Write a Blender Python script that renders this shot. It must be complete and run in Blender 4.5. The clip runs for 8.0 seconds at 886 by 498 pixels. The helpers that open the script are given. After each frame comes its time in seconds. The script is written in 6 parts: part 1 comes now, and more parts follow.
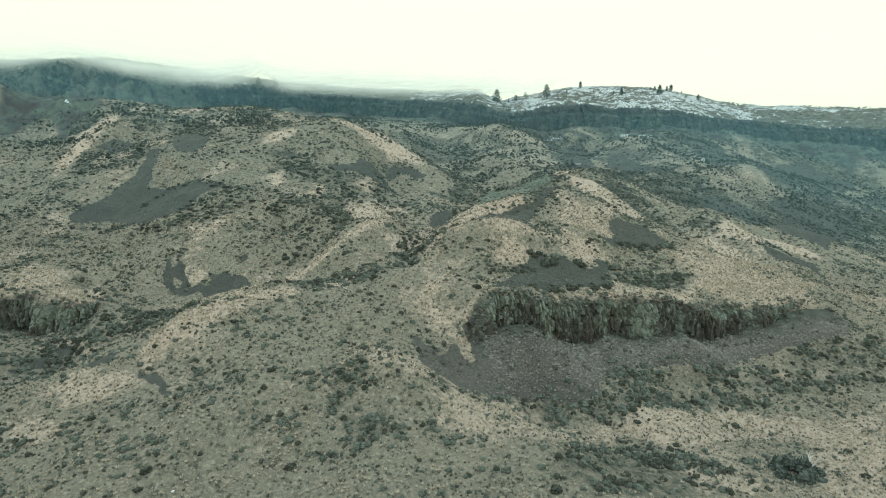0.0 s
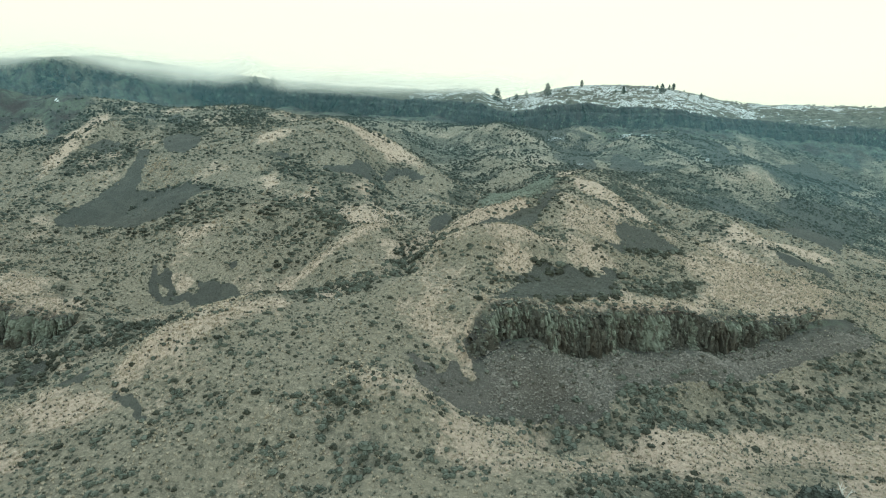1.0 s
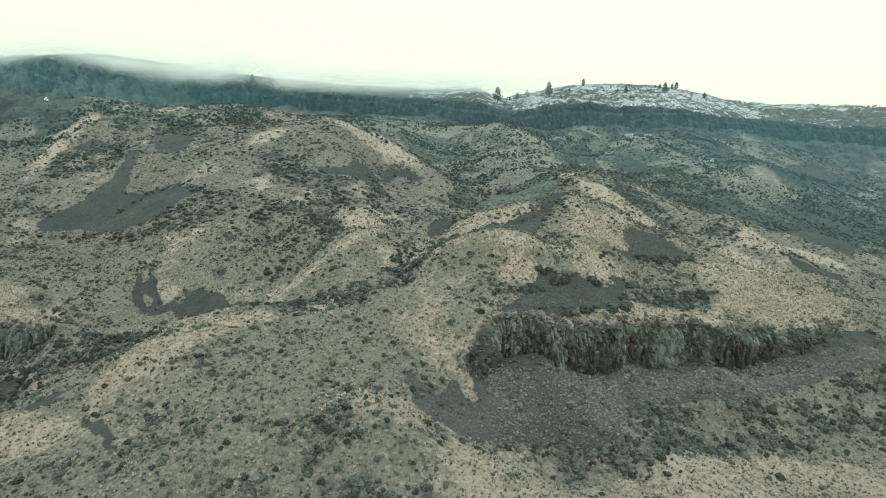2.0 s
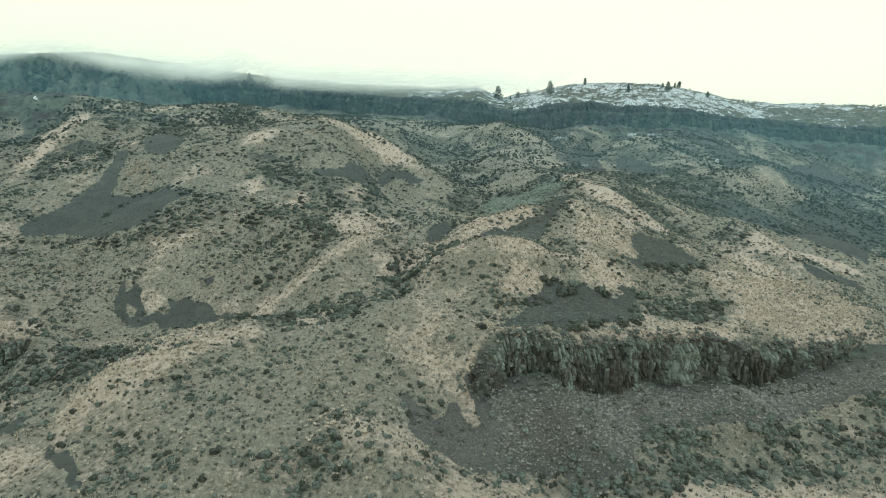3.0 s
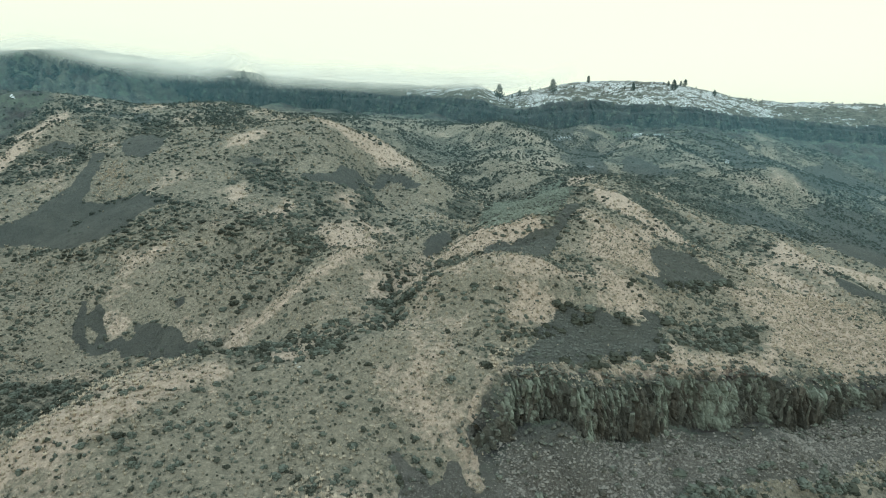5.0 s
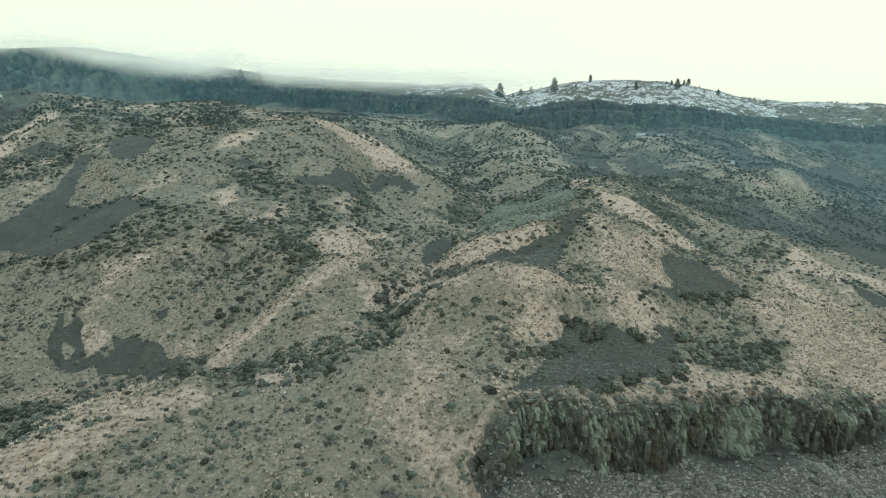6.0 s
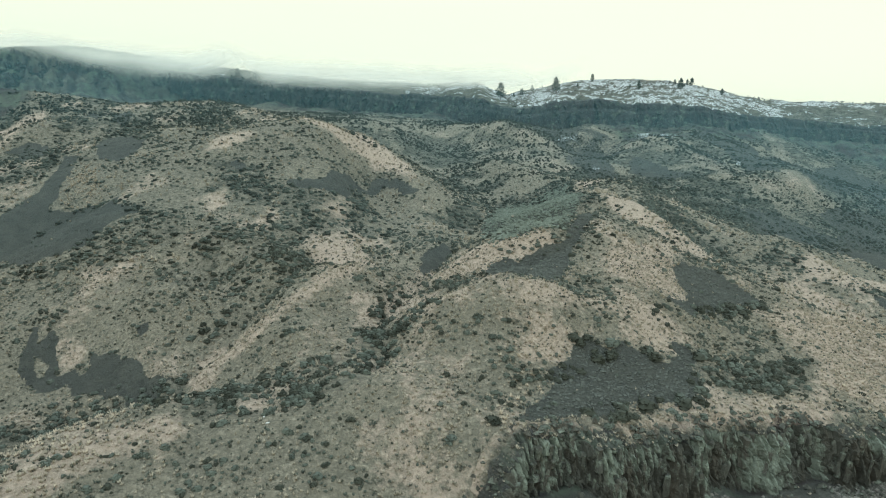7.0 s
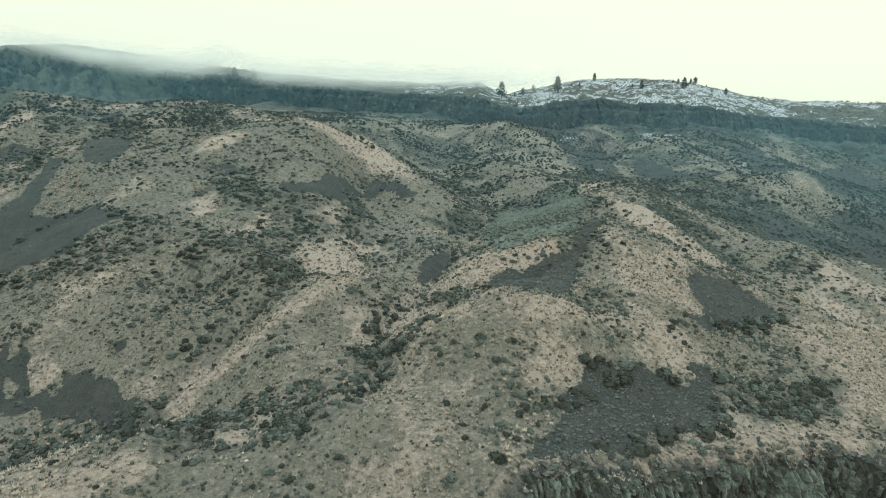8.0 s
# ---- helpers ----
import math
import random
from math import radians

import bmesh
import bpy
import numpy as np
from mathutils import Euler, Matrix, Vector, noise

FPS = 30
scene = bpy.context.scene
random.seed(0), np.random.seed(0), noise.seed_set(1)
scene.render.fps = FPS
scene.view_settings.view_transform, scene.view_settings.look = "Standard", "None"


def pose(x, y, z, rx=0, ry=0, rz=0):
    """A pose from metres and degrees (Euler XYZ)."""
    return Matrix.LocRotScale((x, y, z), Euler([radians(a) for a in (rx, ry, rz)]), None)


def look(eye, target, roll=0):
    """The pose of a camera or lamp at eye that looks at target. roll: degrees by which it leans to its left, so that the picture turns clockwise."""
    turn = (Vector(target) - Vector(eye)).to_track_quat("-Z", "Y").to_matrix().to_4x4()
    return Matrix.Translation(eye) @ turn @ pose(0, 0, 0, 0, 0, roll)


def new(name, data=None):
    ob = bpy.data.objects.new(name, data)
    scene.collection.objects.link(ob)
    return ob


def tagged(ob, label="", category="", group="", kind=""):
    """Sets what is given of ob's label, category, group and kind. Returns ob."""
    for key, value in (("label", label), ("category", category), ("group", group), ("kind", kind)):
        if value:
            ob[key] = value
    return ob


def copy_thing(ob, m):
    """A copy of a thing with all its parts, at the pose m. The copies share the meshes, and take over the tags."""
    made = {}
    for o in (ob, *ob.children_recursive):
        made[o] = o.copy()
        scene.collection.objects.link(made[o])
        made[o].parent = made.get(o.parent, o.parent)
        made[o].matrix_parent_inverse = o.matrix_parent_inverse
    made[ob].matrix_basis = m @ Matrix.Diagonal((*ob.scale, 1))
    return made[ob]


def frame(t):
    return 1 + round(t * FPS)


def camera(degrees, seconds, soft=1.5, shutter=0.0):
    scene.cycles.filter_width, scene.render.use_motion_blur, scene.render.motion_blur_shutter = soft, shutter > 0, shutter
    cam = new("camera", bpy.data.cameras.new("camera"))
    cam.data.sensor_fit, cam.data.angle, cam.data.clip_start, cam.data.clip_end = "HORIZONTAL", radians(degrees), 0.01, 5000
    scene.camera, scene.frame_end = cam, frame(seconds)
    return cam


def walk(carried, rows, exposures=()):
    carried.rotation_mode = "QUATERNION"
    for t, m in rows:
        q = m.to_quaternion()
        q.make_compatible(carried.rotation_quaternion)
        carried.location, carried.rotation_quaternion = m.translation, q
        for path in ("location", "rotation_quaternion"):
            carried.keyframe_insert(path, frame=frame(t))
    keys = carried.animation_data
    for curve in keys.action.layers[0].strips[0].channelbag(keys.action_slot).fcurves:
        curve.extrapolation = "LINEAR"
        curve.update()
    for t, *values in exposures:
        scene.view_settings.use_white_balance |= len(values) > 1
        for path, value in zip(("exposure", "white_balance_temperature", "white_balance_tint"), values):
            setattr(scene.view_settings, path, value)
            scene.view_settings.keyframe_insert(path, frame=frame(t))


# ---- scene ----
# ---- camera ----
cam = camera(76.0, 8.0, soft=1.1)
EYE, TILT = 60.0, -12.0
# seconds; metres right, ahead and up in the first view; yaw, pitch, roll
ROWS = [
    (0.0, 0.000, 0.000, 0.000, -0.000, -0.000, -0.000),
    (0.5, 0.049, 3.157, 0.856, -0.015, -0.055, -0.011),
    (1.0, 0.098, 6.311, 1.711, -0.030, -0.108, -0.022),
    (1.5, 0.147, 9.463, 2.565, -0.043, -0.159, -0.032),
    (2.0, 0.195, 12.611, 3.419, -0.056, -0.209, -0.043),
    (2.5, 0.244, 15.757, 4.271, -0.067, -0.257, -0.054),
    (3.0, 0.293, 18.901, 5.123, -0.078, -0.303, -0.065),
    (3.5, 0.341, 22.041, 5.975, -0.088, -0.347, -0.076),
    (4.0, 0.390, 25.179, 6.825, -0.096, -0.390, -0.086),
    (4.5, 0.439, 28.314, 7.675, -0.104, -0.431, -0.097),
    (5.0, 0.487, 31.446, 8.524, -0.111, -0.470, -0.108),
    (5.5, 0.536, 34.576, 9.373, -0.117, -0.508, -0.119),
    (6.0, 0.584, 37.703, 10.220, -0.121, -0.544, -0.130),
    (6.5, 0.632, 40.827, 11.067, -0.125, -0.578, -0.141),
    (7.0, 0.681, 43.948, 11.913, -0.128, -0.610, -0.151),
    (7.5, 0.729, 47.067, 12.759, -0.130, -0.641, -0.162),
    (8.0, 0.777, 50.183, 13.603, -0.131, -0.670, -0.173),
]
walk(cam, [(t, pose(0, 0, EYE, TILT) @ pose(x, y, z, 90 + pitch, roll, yaw)) for t, x, y, z, yaw, pitch, roll in ROWS],
     exposures=[(0, 0.11, 5680, -9), (8, -0.02, 5620, -4)])
# ---- light: an overcast winter sky ----
world = bpy.data.worlds.new("overcast")
scene.world = world
world.use_nodes = True
wn, wl = world.node_tree.nodes, world.node_tree.links
wn.clear()
sky = wn.new("ShaderNodeTexSky")
sky.sky_type, sky.sun_disc = "NISHITA", False
sky.sun_elevation, sky.sun_rotation = radians(38), radians(200)
# cloud deck: bright overhead, creamier and dimmer towards the horizon
where = wn.new("ShaderNodeTexCoord")
split = wn.new("ShaderNodeSeparateXYZ")
wl.new(where.outputs["Generated"], split.inputs["Vector"])
height = wn.new("ShaderNodeMapRange")
height.inputs["From Min"].default_value, height.inputs["From Max"].default_value = 0.18, 0.75
wl.new(split.outputs["Z"], height.inputs["Value"])
deck = wn.new("ShaderNodeMix")
deck.data_type = "RGBA"
deck.inputs["A"].default_value = (11.9, 10.7, 7.9, 1)
deck.inputs["B"].default_value = (14.7, 15.2, 15.1, 1)
wl.new(height.outputs["Result"], deck.inputs["Factor"])
cloud = wn.new("ShaderNodeMix")
cloud.data_type = "RGBA"
cloud.inputs["Factor"].default_value = 0.93
wl.new(sky.outputs["Color"], cloud.inputs["A"])
wl.new(deck.outputs["Result"], cloud.inputs["B"])
back = wn.new("ShaderNodeBackground")
back.inputs["Strength"].default_value = 0.1
wl.new(cloud.outputs["Result"], back.inputs["Color"])
wl.new(back.outputs["Background"], wn.new("ShaderNodeOutputWorld").inputs["Surface"])

sun_data = bpy.data.lights.new("sun", "SUN")
sun_data.energy, sun_data.angle, sun_data.color = 0.7, radians(18), (1.0, 0.96, 0.88)
sun = new("sun", sun_data)
sun.matrix_world = look((0, 0, 300), (60, 160, 130))
# ---- materials ----
def material(name, rough=0.9):
    m = bpy.data.materials.new(name)
    m.use_nodes = True
    n, l = m.node_tree.nodes, m.node_tree.links
    bsdf = n["Principled BSDF"]
    bsdf.inputs["Roughness"].default_value = rough
    bsdf.inputs["Specular IOR Level"].default_value = 0.2
    return m, n, l, bsdf


def noise_node(n, l, scale, detail=4, coord=None, rough=0.6):
    t = n.new("ShaderNodeTexNoise")
    t.inputs["Scale"].default_value, t.inputs["Detail"].default_value, t.inputs["Roughness"].default_value = scale, detail, rough
    if coord:
        l.new(coord, t.inputs["Vector"])
    return t.outputs["Fac"]


def ramp(n, l, fac, low, high):
    """fac from low to high, spread over 0 to 1."""
    r = n.new("ShaderNodeMapRange")
    r.inputs["From Min"].default_value, r.inputs["From Max"].default_value = low, high
    l.new(fac, r.inputs["Value"])
    return r.outputs["Result"]


def blend(n, l, fac, a, b):
    m = n.new("ShaderNodeMix")
    m.data_type = "RGBA"
    for socket, v in ((m.inputs["Factor"], fac), (m.inputs["A"], a), (m.inputs["B"], b)):
        if isinstance(v, (tuple, float, int)):
            socket.default_value = (*v, 1) if isinstance(v, tuple) else v
        else:
            l.new(v, socket)
    return m.outputs["Result"]


def bump(n, l, bsdf, height, strength, distance):
    b = n.new("ShaderNodeBump")
    b.inputs["Strength"].default_value, b.inputs["Distance"].default_value = strength, distance
    l.new(height, b.inputs["Height"])
    l.new(b.outputs["Normal"], bsdf.inputs["Normal"])


def ground_material():
    m, n, l, bsdf = material("dry_steppe", 0.95)
    place = n.new("ShaderNodeNewGeometry").outputs["Position"]
    att = {}
    for k in ("scree", "soil", "warm", "snow", "rock", "talus"):
        a = n.new("ShaderNodeAttribute")
        a.attribute_name = k
        att[k] = a.outputs["Fac"]
    ragged = noise_node(n, l, 0.75, 5, place, 0.72)
    for k, wide_edge in (("soil", 0.9), ("warm", 1.1), ("scree", 0.55), ("snow", 1.5)):
        mul = n.new("ShaderNodeMath")
        mul.operation = "MULTIPLY_ADD"
        l.new(ragged, mul.inputs[0])
        mul.inputs[1].default_value = 2 * wide_edge
        l.new(att[k], mul.inputs[2])
        some = n.new("ShaderNodeMath")
        some.operation = "MULTIPLY"
        l.new(ramp(n, l, mul.outputs[0], (0.42 if k == "scree" else 0.3) + wide_edge, (0.58 if k == "scree" else 0.75) + wide_edge), some.inputs[0])
        l.new(ramp(n, l, att[k], 0.02, 0.2), some.inputs[1])
        att[k] = some.outputs[0]
    wide = ramp(n, l, noise_node(n, l, 0.06, 5, place), 0.36, 0.64)
    mid = ramp(n, l, noise_node(n, l, 0.45, 5, place), 0.35, 0.65)
    fine = ramp(n, l, noise_node(n, l, 1.7, 6, place, 0.8), 0.42, 0.60)
    grain = noise_node(n, l, 9.0, 3, place, 0.7)
    grass = blend(n, l, wide, (0.206, 0.188, 0.143), (0.262, 0.232, 0.174))
    grass = blend(n, l, mid, grass, (0.165, 0.154, 0.120))
    grass = blend(n, l, fine, grass, (0.345, 0.308, 0.238))
    straw = blend(n, l, mid, (0.510, 0.402, 0.318), (0.390, 0.320, 0.256))
    straw = blend(n, l, fine, straw, (0.585, 0.470, 0.372))
    col = blend(n, l, att["warm"], grass, straw)
    weeds = ramp(n, l, noise_node(n, l, 1.15, 6, place, 0.82), 0.53, 0.61)
    thinned = n.new("ShaderNodeMath")
    thinned.operation = "MULTIPLY"
    l.new(weeds, thinned.inputs[0])
    l.new(ramp(n, l, noise_node(n, l, 0.11, 4, place, 0.7), 0.34, 0.60), thinned.inputs[1])
    sparse = n.new("ShaderNodeMath")
    sparse.operation = "MULTIPLY_ADD"
    l.new(att["warm"], sparse.inputs[0])
    sparse.inputs[1].default_value, sparse.inputs[2].default_value = -0.65, 1.0
    fewer = n.new("ShaderNodeMath")
    fewer.operation = "MULTIPLY"
    l.new(thinned.outputs[0], fewer.inputs[0])
    l.new(sparse.outputs[0], fewer.inputs[1])
    col = blend(n, l, fewer.outputs[0], col, (0.078, 0.081, 0.062))
    # dark ground under brush; along gullies it also paints in the crease shade
    dark_ground = blend(n, l, fine, (0.108, 0.107, 0.085), (0.182, 0.172, 0.136))
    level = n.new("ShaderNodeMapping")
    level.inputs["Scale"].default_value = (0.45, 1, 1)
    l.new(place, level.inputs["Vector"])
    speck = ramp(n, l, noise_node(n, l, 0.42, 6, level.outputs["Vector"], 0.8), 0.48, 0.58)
    dark_ground = blend(n, l, speck, dark_ground, (0.062, 0.067, 0.053))
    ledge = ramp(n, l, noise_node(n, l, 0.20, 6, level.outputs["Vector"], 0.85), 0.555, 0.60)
    dark_ground = blend(n, l, ledge, dark_ground, (0.235, 0.222, 0.180))
    col = blend(n, l, att["soil"], col, dark_ground)
    stone = blend(n, l, mid, (0.054, 0.059, 0.051), (0.076, 0.081, 0.070))
    drift = ramp(n, l, noise_node(n, l, 0.13, 6, place, 0.8), 0.46, 0.60)
    stone = blend(n, l, drift, stone, (0.102, 0.106, 0.088))
    stone = blend(n, l, ramp(n, l, noise_node(n, l, 0.5, 4, place, 0.8), 0.53, 0.62), stone, (0.046, 0.050, 0.044))
    stone = blend(n, l, ramp(n, l, grain, 0.4, 0.7), stone, (0.115, 0.114, 0.103))
    rubble = blend(n, l, mid, (0.088, 0.079, 0.068), (0.128, 0.117, 0.103))
    rubble = blend(n, l, ramp(n, l, noise_node(n, l, 3.2, 5, place, 0.8), 0.45, 0.62), rubble, (0.195, 0.186, 0.166))
    stone = blend(n, l, att["talus"], stone, rubble)
    col = blend(n, l, att["scree"], col, stone)
    upright = n.new("ShaderNodeMapping")
    upright.inputs["Scale"].default_value = (1, 1, 0.22)
    l.new(place, upright.inputs["Vector"])
    flute = ramp(n, l, noise_node(n, l, 0.30, 5, upright.outputs["Vector"], 0.7), 0.38, 0.62)
    cliff = blend(n, l, flute, (0.036, 0.037, 0.038), (0.100, 0.099, 0.094))
    cliff = blend(n, l, ramp(n, l, noise_node(n, l, 0.11, 6, place, 0.75), 0.44, 0.60), cliff, (0.125, 0.146, 0.110))
    cliff = blend(n, l, ramp(n, l, noise_node(n, l, 0.05, 4, upright.outputs["Vector"]), 0.52, 0.66), cliff, (0.062, 0.048, 0.046))
    col = blend(n, l, att["rock"], col, cliff)
    dusted = n.new("ShaderNodeMath")
    dusted.operation = "MULTIPLY"
    l.new(att["snow"], dusted.inputs[0])
    l.new(ramp(n, l, noise_node(n, l, 0.55, 6, place, 0.8), 0.20, 0.46), dusted.inputs[1])
    col = blend(n, l, dusted.outputs[0], col, (0.74, 0.76, 0.77))
    l.new(col, bsdf.inputs["Base Color"])
    add = n.new("ShaderNodeMath")
    add.operation = "ADD"
    l.new(fine, add.inputs[0])
    l.new(grain, add.inputs[1])
    bump(n, l, bsdf, add.outputs[0], 0.8, 0.25)
    return m


def leaf_material(name, dark, light):
    m, n, l, bsdf = material(name, 0.85)
    isl = n.new("ShaderNodeNewGeometry")
    fac = ramp(n, l, noise_node(n, l, 0.55, 3, isl.outputs["Position"]), 0.36, 0.64)
    col = blend(n, l, fac, dark, light)
    col = blend(n, l, isl.outputs["Random Per Island"], col, tuple(0.5 * (a + b) * 1.2 for a, b in zip(dark, light)))
    l.new(col, bsdf.inputs["Base Color"])
    return m


def rock_material(name, dark, light, lichen, amount, brown, faced=False, far=1.0):
    """Basalt: dark faces, brown weathering, grey-green lichen, upright streaks."""
    m, n, l, bsdf = material(name, 0.88)
    geo = n.new("ShaderNodeNewGeometry")
    stretch = n.new("ShaderNodeMapping")
    stretch.inputs["Scale"].default_value = (1, 1, 0.2)
    l.new(geo.outputs["Position"], stretch.inputs["Vector"])
    streak = ramp(n, l, noise_node(n, l, 1.1 * far, 5, stretch.outputs["Vector"], 0.72), 0.36, 0.66)
    fine = noise_node(n, l, 5 * far, 4, geo.outputs["Position"], 0.75)
    blotch = noise_node(n, l, 0.9 * far, 6, geo.outputs["Position"], 0.78)
    if faced:
        own = n.new("ShaderNodeAttribute")
        own.attribute_name = "tone"
        own = own.outputs["Fac"]
        grown = n.new("ShaderNodeAttribute")
        grown.attribute_name = "lichen"
        add = n.new("ShaderNodeMath")
        add.operation = "MULTIPLY_ADD"
        l.new(grown.outputs["Fac"], add.inputs[0])
        add.inputs[1].default_value = 0.42
        l.new(blotch, add.inputs[2])
        spots = ramp(n, l, add.outputs[0], 0.70, 0.92)
    else:
        own = geo.outputs["Random Per Island"]
        spots = ramp(n, l, blotch, 0.60 - amount, 0.74 - amount)
    col = blend(n, l, streak, dark, light)
    col = blend(n, l, ramp(n, l, noise_node(n, l, 0.35 * far, 4, stretch.outputs["Vector"]), 0.45, 0.68), col, brown)
    col = blend(n, l, ramp(n, l, own, -0.1, 1.9), col, tuple(0.45 * v for v in light))
    col = blend(n, l, spots, col, lichen)
    col = blend(n, l, ramp(n, l, fine, 0.52, 0.78), col, tuple(1.25 * v for v in light))
    l.new(col, bsdf.inputs["Base Color"])
    bump(n, l, bsdf, fine, 0.8, 0.15)
    return m


def plain_material(name, a, b, scale, rough=0.9):
    m, n, l, bsdf = material(name, rough)
    geo = n.new("ShaderNodeNewGeometry")
    fac = ramp(n, l, noise_node(n, l, scale, 4, geo.outputs["Position"]), 0.3, 0.7)
    col = blend(n, l, fac, a, b)
    col = blend(n, l, geo.outputs["Random Per Island"], col, b)
    l.new(col, bsdf.inputs["Base Color"])
    return m


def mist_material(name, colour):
    """Low cloud and painted haze sheets: mostly clear, lit by the sky through and through."""
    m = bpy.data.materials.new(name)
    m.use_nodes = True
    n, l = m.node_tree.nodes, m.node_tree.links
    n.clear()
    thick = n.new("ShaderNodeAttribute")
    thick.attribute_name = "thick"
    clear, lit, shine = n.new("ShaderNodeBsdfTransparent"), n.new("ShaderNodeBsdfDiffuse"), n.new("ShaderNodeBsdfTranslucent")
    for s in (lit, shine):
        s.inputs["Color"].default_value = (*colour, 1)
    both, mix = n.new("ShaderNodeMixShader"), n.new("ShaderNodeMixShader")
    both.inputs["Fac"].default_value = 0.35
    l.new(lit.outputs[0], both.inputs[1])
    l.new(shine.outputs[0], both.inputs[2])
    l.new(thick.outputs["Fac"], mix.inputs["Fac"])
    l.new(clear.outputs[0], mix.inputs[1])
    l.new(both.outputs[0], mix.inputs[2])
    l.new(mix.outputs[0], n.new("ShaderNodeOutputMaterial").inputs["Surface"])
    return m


MAT_GROUND = ground_material()
MAT_SAGE = leaf_material("sagebrush_leaves", (0.050, 0.057, 0.046), (0.122, 0.134, 0.110))
MAT_PALE_STONE = plain_material("lichened_stone", (0.082, 0.094, 0.076), (0.170, 0.188, 0.153), 0.4)
MAT_DARK_BUSH = leaf_material("bitterbrush_leaves", (0.026, 0.029, 0.022), (0.058, 0.061, 0.046))
MAT_TUFT = leaf_material("bunchgrass", (0.250, 0.222, 0.170), (0.430, 0.376, 0.292))
MAT_TUSSOCK = leaf_material("tussock_grass", (0.315, 0.265, 0.200), (0.49, 0.410, 0.315))
MAT_JUNIPER = leaf_material("juniper_leaves", (0.036, 0.043, 0.037), (0.082, 0.092, 0.080))
MAT_STEM = plain_material("grey_bark", (0.08, 0.07, 0.06), (0.16, 0.14, 0.12), 6)
MAT_BASALT = rock_material("basalt", (0.032, 0.032, 0.026), (0.100, 0.099, 0.083), (0.190, 0.212, 0.172), 0.10, (0.086, 0.073, 0.055), True)
MAT_LICHEN = rock_material("lichened_basalt", (0.042, 0.043, 0.036), (0.118, 0.118, 0.100), (0.190, 0.212, 0.172), 0.09, (0.092, 0.080, 0.063))
MAT_STONE = plain_material("talus_stone", (0.088, 0.081, 0.070), (0.212, 0.200, 0.178), 1.6)
MAT_SCREE = plain_material("scree_stone", (0.052, 0.057, 0.050), (0.120, 0.126, 0.111), 0.5)
MAT_NEEDLE = leaf_material("pine_needles", (0.028, 0.042, 0.034), (0.065, 0.082, 0.062))
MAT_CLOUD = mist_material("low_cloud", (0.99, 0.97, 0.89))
MAT_HAZE = mist_material("blue_haze_tint", (0.22, 0.48, 0.58))
MAT_RIM = rock_material("rim_basalt", (0.026, 0.028, 0.031), (0.078, 0.082, 0.078), (0.150, 0.176, 0.130), 0.055, (0.050, 0.043, 0.046), far=0.2)
MAT_PALE_ROCK = plain_material("bleached_rock", (0.30, 0.29, 0.27), (0.48, 0.47, 0.44), 3)
MAT_DEAD = plain_material("bleached_wood", (0.38, 0.37, 0.34), (0.6, 0.58, 0.54), 3)
MAT_ICE = plain_material("ice", (0.62, 0.66, 0.68), (0.78, 0.80, 0.81), 0.6, 0.35)
# ---- the lie of the land ----
LATTICE = np.random.default_rng(7).random((256, 256)) * 2 - 1


def fbm(px, py, scale, octaves, seed):
    """Smooth noise from -1 to 1 over the plan."""
    px, py = np.asarray(px, float), np.asarray(py, float)
    total, gain, norm = np.zeros(np.broadcast(px, py).shape), 1.0, 0.0
    for k in range(octaves):
        fx, fy = px / scale + 17.3 * seed + 5.1 * k, py / scale + 31.7 * seed + 9.7 * k
        ix, iy = np.floor(fx).astype(int), np.floor(fy).astype(int)
        u, v = fx - ix, fy - iy
        u, v = u * u * (3 - 2 * u), v * v * (3 - 2 * v)
        a, b = LATTICE[ix % 256, iy % 256], LATTICE[(ix + 1) % 256, iy % 256]
        c, d = LATTICE[ix % 256, (iy + 1) % 256], LATTICE[(ix + 1) % 256, (iy + 1) % 256]
        total = total + gain * ((a * (1 - u) + b * u) * (1 - v) + (c * (1 - u) + d * u) * v)
        norm, gain, scale = norm + gain, gain * 0.5, scale * 0.5
    return total / norm


def along(px, py, line):
    """Signed distance to a polyline (left of its way is plus) and how far along it the nearest place lies."""
    best = np.full(np.shape(px), 1e9)
    side = np.zeros(np.shape(px))
    run = np.zeros(np.shape(px))
    for k in range(len(line) - 1):
        (ax, ay), (bx, by) = line[k][:2], line[k + 1][:2]
        lx, ly = bx - ax, by - ay
        u = np.clip(((px - ax) * lx + (py - ay) * ly) / (lx * lx + ly * ly), 0, 1)
        d = np.hypot(px - ax - u * lx, py - ay - u * ly)
        s = lx * (py - ay) - ly * (px - ax)
        near = d < best
        best = np.where(near, d, best)
        side = np.where(near, np.sign(s), side)
        run = np.where(near, k + u, run)
    return best * side, run


def bench(px, py, line, face, fade):
    """A rock step: below its edge the ground falls by a height that dies away over fade metres."""
    d, run = along(px, py, line)
    h = np.interp(run, np.arange(len(line)), [v[2] for v in line]) * (1 - 0.12 * np.clip(2.4 * fbm(px, py * 0 + 3, 6.5, 2, 81), -0.3, 1))
    return -h * np.clip((2.0 - d) / face, 0, 1) * np.exp(-np.maximum(-d - face, 0) / fade)


